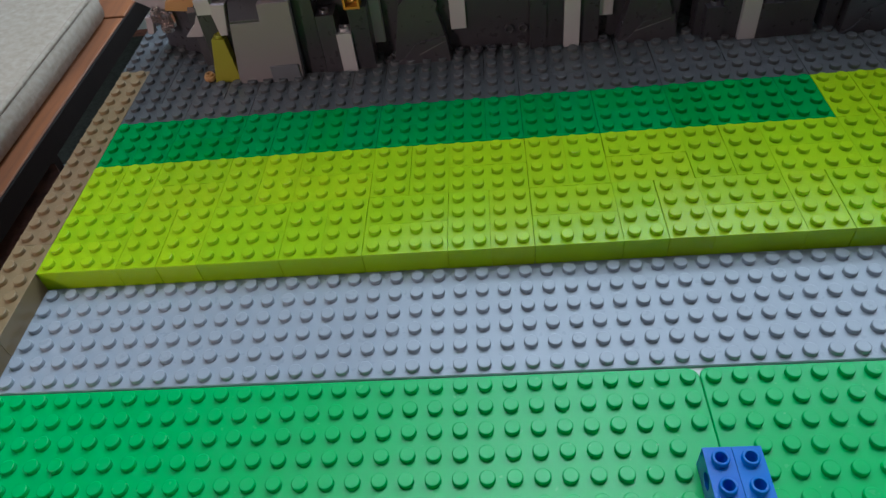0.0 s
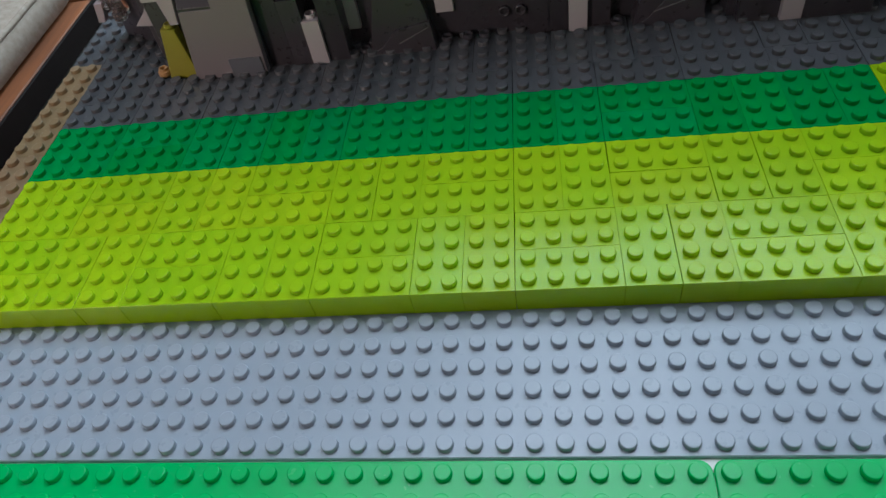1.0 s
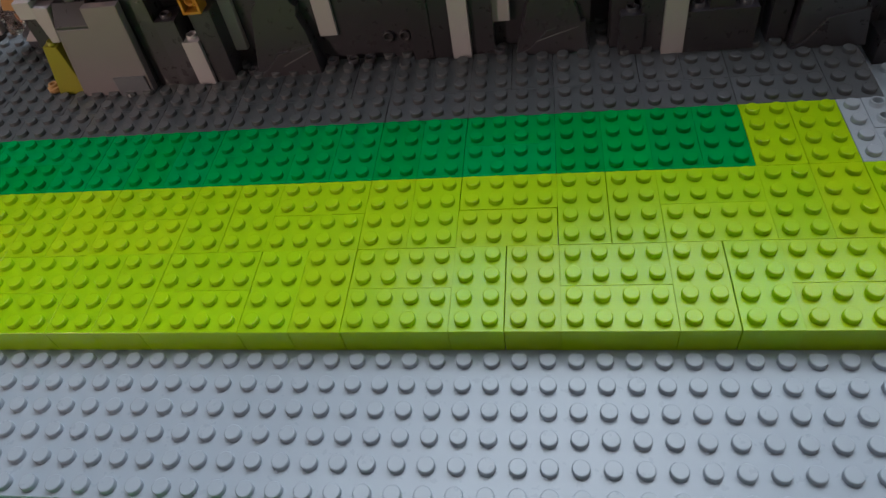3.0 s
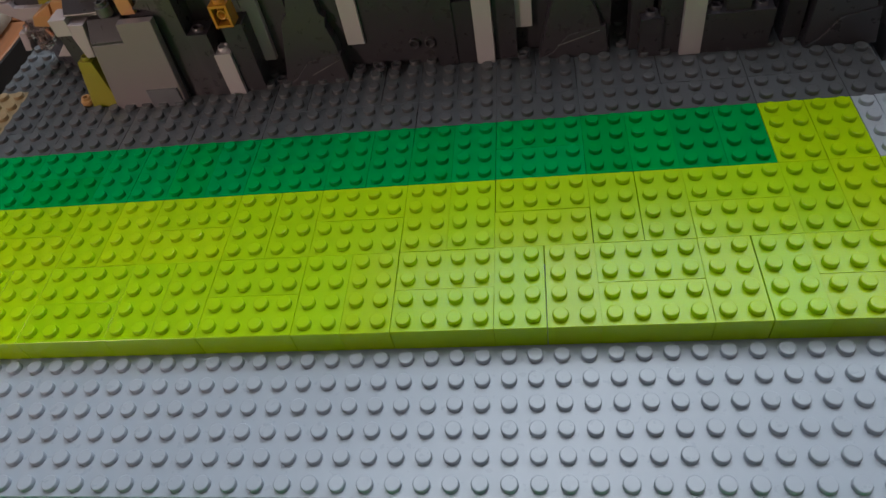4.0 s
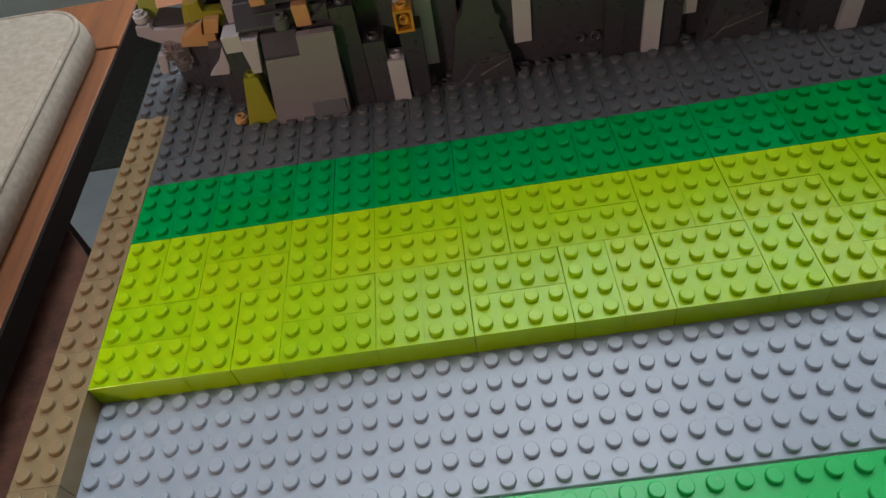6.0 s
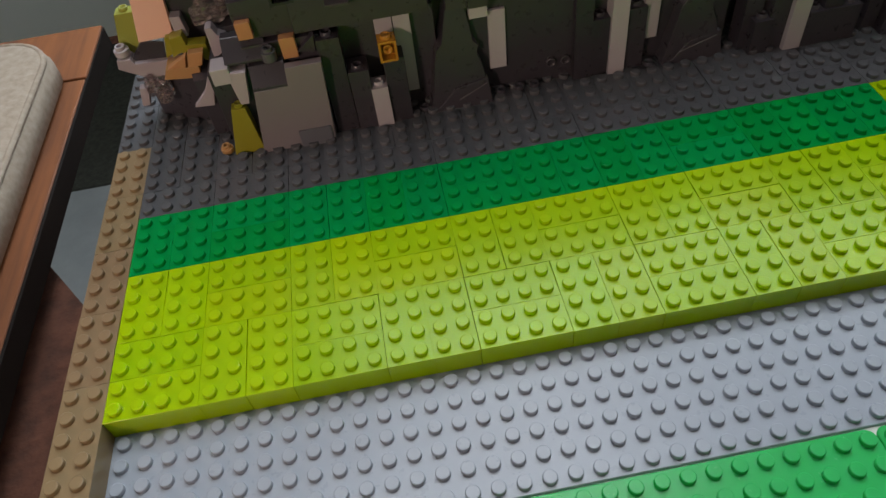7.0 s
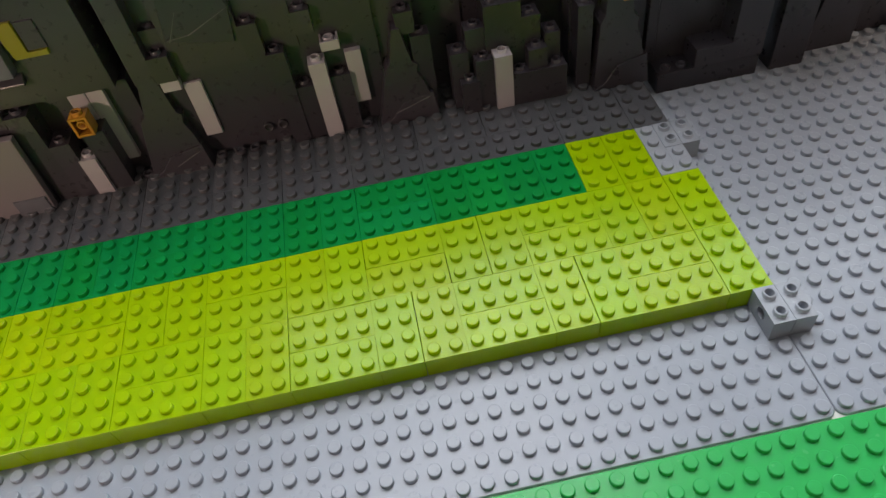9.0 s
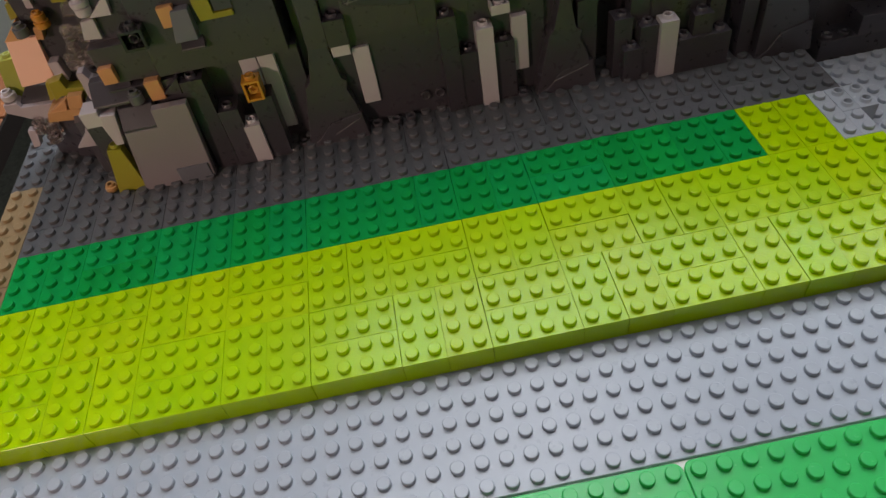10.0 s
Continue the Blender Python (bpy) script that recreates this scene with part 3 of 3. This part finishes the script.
cell_box("brick", out, 9.2, 10.0, 16.4, 6.3, 7.45, SAND, 1.0, label="nougat orange brick")
cell_box("brick", out, 7.3, 8.05, 16.5, 7.7, 8.6, SAND, 1.0, label="nougat orange brick")
round_stack(out, 8.55, 16.3, 6.5, SLATE, [(0.4, 0), (0.4, 0.5), (0.28, 0.52), (0.28, 0.72)])
prism("slope", out, [(9.97, 6.6), (10.92, 6.42), (10.99, 7.45)], 16.3, ROCK, 0.6)
hollow_bracket(out, 9.4, 10.55, 15.9, 9.5, 10.55, INK, 1.2, "dark bracket brick with hollow studs")
prism("slope", out, [(7.2, 9.9), (8.1, 9.8), (8.15, 10.9), (7.5, 10.85)], 17.3, PALE, 0.8, 0.0, "pale grey slope")
prism("fin", out, [(8.0, 10.95), (9.1, 10.9), (9.25, 12.0)], 17.3, PALE, 0.7, 0.0, "pale pointed fin")
round_stack(out, 7.85, 17.5, 11.1, PALE, [(0.36, 0), (0.4, 0.1), (0.4, 0.4), (0.28, 0.45), (0.45, 0.5), (0.45, 0.75), (0.26, 0.8), (0.26, 1.0)], label="pale round stack")
prism("tile", out, [(1.22, 6.5), (3.17, 6.55), (3.4, 9.05), (1.72, 9.1)], 20.3, SALMON, 0.5, 0.4, "nougat tile with the warm light put into its colour")
prism("arch_piece", out, [(2.91, 5.71), (3.07, 6.8), (3.78, 6.92), (3.85, 6.3), (4.86, 6.21), (4.95, 5.1), (4.5, 5.25), (4.36, 5.71), (3.39, 5.9)], 19.5, OLIVE, 0.8, 0.0, "olive yellow curved piece")
prism("bracket", out, [(2.14, 4.8), (4.15, 4.55), (4.2, 5.3), (2.4, 5.4)], 18.9, SAND, 1.4, 0.0, "nougat bracket plate")
prism("brick", out, [(3.62, 5.3), (4.4, 5.28), (4.7, 6.07), (3.87, 6.12)], 18.92, SAND, 0.5, 0.0, "nougat orange brick")
prism("slope", out, [(2.45, 5.35), (3.5, 5.32), (3.72, 6.0)], 18.92, SAND, 0.5, 0.0, "nougat slope")
prism("arm", out, [(-0.47, 5.17), (1.38, 4.0), (2.6, 4.6), (2.3, 5.22), (0.51, 5.34), (0.38, 5.66), (-0.35, 5.7)], 20.2, LAVENDER, 0.9, 0.0, "pale grey arm that juts out")
round_stack(out, 0.0, 20.7, 5.7, PALE, [(0.3, 0), (0.42, 0.08), (0.42, 0.4), (0.28, 0.42), (0.28, 0.62)], label="pale round stud")
prism("slope", out, [(0.27, 5.3), (2.2, 5.15), (2.45, 6.2), (1.3, 6.45)], 20.55, ROCK, 0.9)
prism("slope", out, [(-0.3, 5.5), (0.9, 5.5), (1.35, 7.9), (0.35, 7.9)], 21.1, OLIVE_PALE, 0.8, 0.0, "olive yellow slope")
knob(out, 0.85, 21.5, 7.9, OLIVE_PALE, 0.26)
prism("slope", out, [(3.32, 6.4), (3.98, 6.45), (3.9, 7.62), (3.35, 7.67)], 20.2, LAVENDER, 0.7, 0.0, "pale grey slope")
prism("slope", out, [(2.42, 5.52), (3.34, 5.9), (3.43, 6.75), (2.74, 6.68)], 19.9, OLIVE, 0.6, 0.0, "olive yellow slope")
prism("slope", out, [(5.36, 5.95), (6.22, 6.44), (6.3, 7.11), (5.94, 7.3), (5.76, 7.76), (5.43, 7.76)], 18.2, LAVENDER, 0.7, 0.0, "notched pale grey slope")
cell_box("column", out, 5.25, 7.2, 18.9, 5.2, 7.3, ROCK, 2.0)
prism("fin", out, [(3.46, 3.58), (4.55, 3.5), (4.99, 4.91), (4.88, 5.5), (4.29, 4.38)], 17.6, LAVENDER, 0.4, 0.0, "pale pointed fin")
prism("column", out, [(0.05, 2.95), (0.48, 2.94), (0.82, 4.08), (0.32, 4.12)], 19.6, LAVENDER, 0.5, 0.0, "short pale column")
prism("clear_piece", out, [(0.85, 3.4), (1.3, 3.2), (1.2, 4.6), (0.8, 4.6)], 20.0, CLEAR, 0.3, 0.0, "clear plastic piece")
for cx, cy, cz in ((0.95, 19.9, 3.7), (1.5, 19.7, 3.0)):
    round_stack(out, cx, cy, cz, CLEAR, [(0.34, 0), (0.4, 0.06), (0.4, 0.48), (0.28, 0.52), (0.28, 0.74)], "clear_stud", "clear round plastic piece")
round_stack(out, 1.6, 20.0, 3.2, CLEAR, [(0.4, 0), (0.42, 0.1), (0.42, 0.9), (0.3, 0.95), (0.3, 1.15)], "clear_stud", "clear round plastic piece")
round_stack(out, 3.0, 20.4, 9.35, SLATE, [(0.36, 0), (0.4, 0.05), (0.4, 0.5), (0.27, 0.52), (0.27, 0.75)])
prism("slope", out, [(1.68, 9.1), (2.7, 9.05), (2.96, 10.25)], 20.6, SAND, 0.8, 0.0, "nougat slope")
round_stack(out, 4.3, 20.3, 9.65, GOLD, [(0.36, 0), (0.4, 0.05), (0.4, 0.35), (0.3, 0.38), (0.3, 0.5), (0.36, 0.52), (0.36, 0.75), (0.24, 0.77), (0.24, 0.92)], label="golden round piece")
prism("brick", out, [(3.53, 9.05), (3.9, 8.95), (4.17, 9.8), (3.68, 9.7)], 20.3, SAND, 0.6, 0.0, "nougat brick")
prism("plate", out, [(4.41, 11.4), (5.46, 11.3), (5.6, 11.7), (4.5, 11.83)], 20.0, OLIVE, 0.9, 0.0, "olive plate")
prism("plate", out, [(5.67, 11.1), (6.7, 11.0), (6.79, 11.5), (5.72, 11.57)], 19.6, OLIVE, 1.3, 0.0, "olive plate")
cell_box("brick", out, 4.95, 5.7, 20.0, 11.8, 13.0, OLIVE, 0.9)
cell_box("brick", out, 5.85, 6.85, 19.5, 11.65, 13.2, ROCK_BLUE, 1.4)
prism("brick", out, [(2.79, 11.1), (3.55, 10.9), (3.9, 12.6), (3.2, 12.6)], 21.0, SAND, 0.8, 0.0, "nougat brick")
prism("slope", out, [(2.52, 10.06), (3.31, 10.23), (3.39, 11.1), (2.7, 10.93)], 20.95, OLIVE, 0.8, 0.0, "olive slope")
prism("slope", out, [(3.88, 10.7), (4.25, 10.65), (4.28, 11.95), (4.0, 12.0)], 20.5, LAVENDER, 0.5, 0.0, "pale grey slope")
for cx, cz, n in ((5.0, 7.4, 3), (5.4, 7.6, 4), (6.0, 7.4, 3), (6.45, 7.7, 3), (6.35, 8.8, 3), (6.75, 9.0, 3), (5.6, 8.9, 3)):
    rungs = [(0.3, 0.0)]
    for k in range(n):
        rungs += [(0.36, 0.3 * k + 0.02), (0.36, 0.3 * k + 0.2), (0.24, 0.3 * k + 0.22), (0.24, 0.3 * k + 0.3)]
    round_stack(out, cx, 19.6, cz, CLEAR, rungs, "clear_stud", "clear round plastic piece")
prism("clear_piece", out, [(6.2, 10.6), (7.0, 10.5), (7.1, 11.1), (6.3, 11.2)], 18.8, CLEAR, 0.5, 0.0, "clear pinkish plastic piece")
cell_box("tile", out, 11.5, 12.3, 16.4, 10.1, 11.15, SAND, 0.4, label="nougat orange tile")
prism("slope", out, [(11.85, 9.4), (13.0, 9.4), (13.0, 10.95), (12.15, 10.95)], 16.0, ROCK_BLUE, 1.2, 0.2, "blue-grey slope brick")
wedge("slope", out, 11.9, 13.1, 16.3, 16.9, 8.7, 9.4, ROCK, 0.6)

# the main cliff face
main = thing("rock_cliff", "dark grey brick cliff with pale strips and hollow studs", "brick cliff")
cell_box("panel", main, 10.05, 17.0, 16.75, 7.4, 18.6, ROCK, 4.0)
prism("plate", main, [(13.2, 10.85), (13.3, 10.0), (15.0, 10.0), (15.0, 10.3), (14.05, 10.3), (14.05, 11.95), (13.25, 11.95)], 16.55, OLIVE, 0.3, 0.0, "olive yellow corner plate")
cell_box("tile", main, 14.1, 15.05, 16.65, 10.35, 11.85, ROCK, 0.3)
cell_box("backing", main, 10.9, 17.3, 17.7, S, 7.2, ROCK, 3.0)
cell_box("column", main, 11.0, 12.2, 16.2, S, 7.1, ROCK, 1.5, True)
cell_box("column", main, 12.25, 13.35, 16.1, S, 4.95, ROCK, 1.5, True)
cell_box("column", main, 13.3, 14.2, 16.0, S, 3.75, PALE, 1.2, True, label="pale grey column with a stud")
cell_box("column", main, 14.2, 15.35, 16.2, S, 5.3, ROCK, 1.3)
hollow_bracket(main, 14.1, 15.05, 15.95, 5.3, 6.5, GOLD, 0.9, "golden bracket brick with a stud")
cell_box("tile", main, 14.1, 15.05, 17.35, 4.9, 7.15, PALE, 0.4, label="pale grey tile")
cell_box("tile", main, 15.1, 16.0, 17.35, 2.3, 7.15, PALE, 0.4, label="pale grey tile")
knob(main, 16.1, 16.9, S + 0.0, ROCK)
rock(main, 16.4, 20.1, 17.9, 18.9, 16.75, S, 7.1, 3, ROCK)
cell_box("wall_block", main, 17.9, 19.05, 16.9, 7.05, 18.6, ROCK, 3.0)
cell_box("wall_block", main, 19.05, 20.2, 17.9, 7.05, 18.6, ROCK, 2.0)
cell_box("column", main, 19.1, 20.1, 17.5, 8.4, 9.75, ROCK, 1.0, True)
cell_box("wall_block", main, 17.3, 18.4, 18.6, S, 18.6, ROCK, 2.0)
cell_box("column", main, 19.05, 20.15, 16.8, 7.0, 8.5, ROCK, 1.0, True)
cell_box("tile", main, 19.1, 20.1, 17.0, 6.3, 7.0, PALE, 0.6, label="pale grey tile")
cell_box("tile", main, 20.15, 21.1, 17.3, 2.8, 6.4, PALE, 0.4, label="pale grey tile")
cell_box("wall_block", main, 18.4, 25.0, 17.5, S, 7.0, ROCK, 3.0)
cell_box("wall_block", main, 20.1, 24.0, 17.35, 7.0, 18.6, ROCK, 3.0)
prism("rock_panel", main, [(20.3, 9.0), (23.7, 8.3), (23.95, 10.3), (23.0, 13.0), (20.9, 13.0)], 17.15, ROCK, 0.6, 0.15)
cell_box("column", main, 24.0, 25.0, 17.2, 7.0, 9.1, ROCK, 1.0, True)
cell_box("wall_block", main, 25.0, 31.0, 17.9, S, 18.6, ROCK, 3.0)
cell_box("wall_block", main, 24.0, 26.8, 17.8, 7.0, 18.6, ROCK, 3.0)
cell_box("plinth", main, 25.0, 27.0, 17.2, S, 4.75, ROCK, 1.0)
cell_box("column", main, 24.95, 25.95, 17.0, S, 7.25, ROCK, 1.0, True)
cell_box("column", main, 25.95, 26.95, 17.1, S, 4.8, ROCK, 1.0, True)
cell_box("column", main, 26.98, 27.92, 16.9, S, 6.2, PALE, 1.0, True, label="tall pale grey column with a stud")
cell_box("column", main, 27.95, 29.1, 17.2, S, 5.0, ROCK, 1.0, True)
open_tray(main, 27.92, 28.93, 17.0, 6.8, 7.35, PALE, "pale grey bracket brick with a stud in its open top")
cell_box("tile", main, 29.05, 29.95, 17.5, 2.8, 6.2, PALE, 0.5, label="pale grey tile")
cell_box("column", main, 26.8, 27.8, 17.3, 7.9, 9.2, ROCK, 1.0, True)
for sx, sz in ((23.7, 2.45), (24.55, 2.45)):
    knob(main, sx, 17.5, sz, ROCK, 0.3, 0.21, True)
for sx in (20.6, 21.7, 22.6, 29.4):
    knob(main, sx, 16.95, S + 0.22, ROCK)
rock(main, 30.2, 33.85, 31.8, 32.25, 17.2, S, 7.1, 8, ROCK, 0.35)
cell_box("wall_block", main, 30.6, 33.2, 18.2, S, 18.6, ROCK, 3.0)
cell_box("wall_block", main, 33.2, 36.0, 19.4, S, 18.6, ROCK, 1.8)
cell_box("column", main, 32.1, 33.1, 17.4, 6.6, 7.9, ROCK, 1.0, True)
cell_box("column", main, 32.75, 33.85, 17.3, 1.2, 6.4, ROCK, 1.0, True)
cell_box("column", main, 34.8, 35.85, 17.0, S, 4.95, ROCK, 1.2, True)
cell_box("column", main, 35.2, 36.3, 16.3, S, 3.3, ROCK, 1.0, True)
cell_box("column", main, 36.15, 37.2, 16.5, S, 4.5, ROCK, 1.0, True)
cell_box("column", main, 35.8, 36.95, 17.3, 4.0, 6.1, ROCK, 1.0, True)
cell_box("column", main, 37.2, 38.2, 16.15, S, 4.75, PALE, 1.0, True, label="pale grey column with a stud")
cell_box("wall_block", main, 36.9, 39.0, 17.1, S, 7.4, ROCK, 2.0, True)
cell_box("wall_block", main, 38.2, 41.4, 16.2, S, 3.35, ROCK, 1.5, True)
cell_box("column", main, 39.2, 40.3, 16.4, S, 4.6, ROCK, 1.2, True)
cell_box("column", main, 39.0, 40.1, 17.2, S, 6.3, ROCK, 1.2, True)
cell_box("column", main, 40.3, 41.2, 17.0, S, 5.1, ROCK, 1.2, True)
cell_box("wall_block", main, 36.0, 42.0, 19.6, S, 18.6, ROCK, 1.6)
cell_box("column", main, 42.1, 42.95, 16.6, S, 6.6, ROCK, 1.6, True)
rock(main, 43.0, 46.4, 43.9, 45.0, 16.3, S, 8.0, 13, ROCK)
cell_box("wall_block", main, 42.0, 46.6, 17.9, S, 18.6, ROCK, 2.5)
cell_box("brick", main, 44.5, 45.35, 16.15, 6.65, 7.9, SAND, 1.0, label="nougat orange brick")

cell_box("backing", main, 4.5, 46.6, 21.2, S, 18.6, ROCK, 1.0)

# pale lines painted in for the glints along the panels' creases
GLINT = plastic("pale_crease_glint", (0.17, 0.16, 0.165), 0.6, 0.05, 0.004)


def scratch(parent, x0, z0, x1, z1, y0, y1, wide=0.035):
    """A painted glint: a thin raised pale line from one point of the wall to another."""
    bm = bmesh.new()
    dx, dz = x1 - x0, z1 - z0
    ll = math.hypot(dx, dz)
    nx, nz = -dz / ll * wide, dx / ll * wide
    lo = [bm.verts.new((x * P, (y - 0.02) * P, z * P)) for x, y, z in ((x0 - nx, y0, z0 - nz), (x1 - nx * 0.4, y1, z1 - nz * 0.4), (x1 + nx * 0.4, y1, z1 + nz * 0.4), (x0 + nx, y0, z0 + nz))]
    hi = [bm.verts.new(v.co + Vector((0, 0.05 * P, 0))) for v in lo]
    bm.faces.new(lo)
    bm.faces.new(hi[::-1])
    for i in range(4):
        j = (i + 1) % 4
        bm.faces.new((lo[j], lo[i], hi[i], hi[j]))
    part("scratch", bm, GLINT, parent)


scratch(main, 18.1, 1.75, 19.75, 2.5, 16.36, 16.46, 0.025)
scratch(main, 31.2, 1.95, 33.3, 2.6, 16.8, 16.86, 0.022)
scratch(main, 20.52, 8.98, 21.34, 10.5, 17.14, 17.2, 0.025)
scratch(main, 21.54, 9.17, 23.9, 10.25, 17.16, 17.22, 0.02)
scratch(main, 20.4, 9.08, 21.7, 9.2, 17.16, 17.17, 0.018)

# the far cliff on the open baseplate
far = thing("far_cliff", "dark grey brick wall with a deep recess on the grey baseplate", "brick cliff")
cell_box("plinth", far, 47.0, 53.3, 16.0, 0, 1.35, ROCK, 2.0)
cell_box("block", far, 49.2, 52.0, 16.0, 1.35, 2.55, ROCK, 2.0)
for sx in (47.6, 48.6):
    knob(far, sx, 16.5, 1.35, ROCK)
cell_box("pillar", far, 51.4, 53.4, 16.0, 1.35, 18.6, ROCK, 2.0)
cell_box("pillar", far, 46.7, 47.3, 17.6, 0, 18.6, ROCK, 2.0)
cell_box("wall_block", far, 47.3, 51.4, 17.6, 1.35, 18.6, ROCK, 2.0)
cell_box("wall_block", far, 53.2, 62.0, 18.4, 0, 18.6, ROCK, 2.0)
cell_box("pillar", far, 54.2, 56.3, 16.0, 0, 18.6, ROCK, 2.6)
prism("rock_panel", far, [(56.6, 0), (60.0, 0), (60.2, 9.0), (58.6, 9.0), (57.3, 2.6)], 17.0, ROCK, 1.0, 0.5)
cell_box("wall_block", far, 59.6, 66.0, 17.9, 0, 18.6, ROCK, 2.0)
rock(far, 63.0, 68.0, 64.0, 67.0, 17.6, 0, 9.0, 25, ROCK)
cell_box("wall_block", far, 66.0, 94.0, 18.6, 0, 18.6, ROCK, 2.0)

# ---- things beside the table ----
def rounded_slab(name, x0, x1, y0, y1, z0, z1, r, mat, parent, puff=0.0, label=""):
    """A soft pad with rounded corners and edges, slightly domed on top."""
    bm = bmesh.new()
    nc = 6
    prof = [(0.0, z0 + r * 0.2)] + [(r * (1 - math.cos(a)), z1 - r + r * math.sin(a)) for a in (radians(15 * k) for k in range(7))]
    rc = 0.032
    def outline(d):
        pts = []
        for cx, cy, a0 in ((x1 - rc, y0 + rc, -90), (x1 - rc, y1 - rc, 0), (x0 + rc, y1 - rc, 90), (x0 + rc, y0 + rc, 180)):
            for k in range(nc + 1):
                a = radians(a0 + 90 * k / nc)
                q = max(rc - d, 0.002)
                pts.append((cx + q * math.cos(a), cy + q * math.sin(a)))
        return pts
    rings = [[bm.verts.new((px, py, z)) for px, py in outline(d)] for d, z in prof]
    for k in range(1, 6):
        f = k / 5
        base = outline(r)
        mx, my = (x0 + x1) / 2, (y0 + y1) / 2
        rings.append([bm.verts.new((mx + (px - mx) * (1 - 0.92 * f), my + (py - my) * (1 - 0.92 * f), z1 + puff * math.sin(f * 1.57))) for px, py in base])
    for lo, hi in zip(rings, rings[1:]):
        n = len(lo)
        for i in range(n):
            j = (i + 1) % n
            bm.faces.new((lo[i], lo[j], hi[j], hi[i])).smooth = True
    bm.faces.new(rings[0][::-1])
    bm.faces.new(rings[-1]).smooth = True
    return part(name, bm, mat, parent, label)


bench = thing("wooden_bench", "orange-brown wooden bench beside the layout", "bench", pose(0, 0, 0))
BX, BT = -0.0555, -0.005
bm = bmesh.new()
add_box(bm, BX - 0.5, BX, -0.7, 0.239, BT - 0.012, BT, 0.0005)
part("seat_board", bm, [WOOD], bench)
bm = bmesh.new()
add_box(bm, BX - 0.5, BX + 0.0006, 0.240, 0.297, BT - 0.012, BT + 0.0006, 0.0005)
part("end_board", bm, WOOD, bench)
# near-black: dark wood and the shade on this edge in one colour
bm = bmesh.new()
add_box(bm, BX - 0.006, BX + 0.0012, -0.7, 0.297, BT - 0.0135, BT - 0.0008, 0.0004)
part("edge_band", bm, EBONY, bench, "black-brown edge band")
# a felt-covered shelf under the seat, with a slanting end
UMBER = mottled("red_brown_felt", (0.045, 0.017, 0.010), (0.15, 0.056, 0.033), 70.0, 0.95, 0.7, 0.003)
bm = bmesh.new()
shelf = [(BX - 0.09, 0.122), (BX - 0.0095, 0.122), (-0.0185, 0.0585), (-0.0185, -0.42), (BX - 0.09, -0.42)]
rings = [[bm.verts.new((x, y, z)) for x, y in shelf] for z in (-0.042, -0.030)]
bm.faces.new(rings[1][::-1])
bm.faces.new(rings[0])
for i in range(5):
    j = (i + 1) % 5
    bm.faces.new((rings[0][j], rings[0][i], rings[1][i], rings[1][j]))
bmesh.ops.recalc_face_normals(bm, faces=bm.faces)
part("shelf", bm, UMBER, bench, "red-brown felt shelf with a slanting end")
for lx, ly in ((BX - 0.12, 0.22), (BX - 0.46, 0.22), (BX - 0.12, -0.62), (BX - 0.46, -0.62)):
    bm = bmesh.new()
    add_box(bm, lx - 0.02, lx + 0.02, ly - 0.02, ly + 0.02, FZ, BT - 0.012)
    part("leg", bm, EBONY, bench)
cushion = thing("seat_cushion", "cream cloth seat cushion with a stitched edge on the bench", "cushion")
rounded_slab("pad", BX - 0.36, BX - 0.0100, -0.5, 0.262, BT + 0.0004, BT + 0.019, 0.009, CLOTH, cushion, 0.004)
bm = bmesh.new()
n = 8
cr = 0.0016
path = []
rc = 0.030
ex0, ex1, ey0, ey1 = BX - 0.357, BX - 0.0130, -0.497, 0.259
for cx, cy, a0 in ((ex1 - rc, ey0 + rc, -90), (ex1 - rc, ey1 - rc, 0), (ex0 + rc, ey1 - rc, 90), (ex0 + rc, ey0 + rc, 180)):
    for k in range(9):
        a = radians(a0 + 90 * k / 8)
        path.append((cx + rc * math.cos(a), cy + rc * math.sin(a)))
loops = []
for i, (px, py) in enumerate(path):
    qx, qy = path[(i + 1) % len(path)]
    ox, oy = path[i - 1]
    tx, ty = qx - ox, qy - oy
    ll = math.hypot(tx, ty)
    nx_, ny_ = ty / ll, -tx / ll
    loops.append([bm.verts.new((px + nx_ * cr * math.cos(2 * math.pi * k / n), py + ny_ * cr * math.cos(2 * math.pi * k / n), BT + 0.0168 + cr * math.sin(2 * math.pi * k / n))) for k in range(n)])
for i, lo in enumerate(loops):
    hi = loops[(i + 1) % len(loops)]
    for k in range(n):
        bm.faces.new((lo[k], lo[(k + 1) % n], hi[(k + 1) % n], hi[k])).smooth = True
part("piping", bm, CLOTH, cushion)
bm = bmesh.new()
add_box(bm, -1.1, -0.16, 0.25, 1.03, FZ, FZ + 0.008, 0.002)
MAT = mottled("grey_mat", (0.22, 0.24, 0.25), (0.27, 0.29, 0.30), 20.0, 0.5, 0.05)
tagged(part("floor_mat", bm, MAT), "pale blue-grey plastic mat lying on the carpet", "mat")
# a dark sheet is laid here in place of the shaded floor
SHADE_SHEET = mottled("dark_floor_shade", (0.016, 0.018, 0.013), (0.040, 0.042, 0.033), 90.0, 0.95, 0.6, 0.004)
bm = bmesh.new()
add_box(bm, -1.1, -0.16, 1.034, 1.60, FZ, FZ + 0.007, 0.003)
tagged(part("rug", bm, SHADE_SHEET), "dark olive sheet standing in for shade on the floor", "rug")
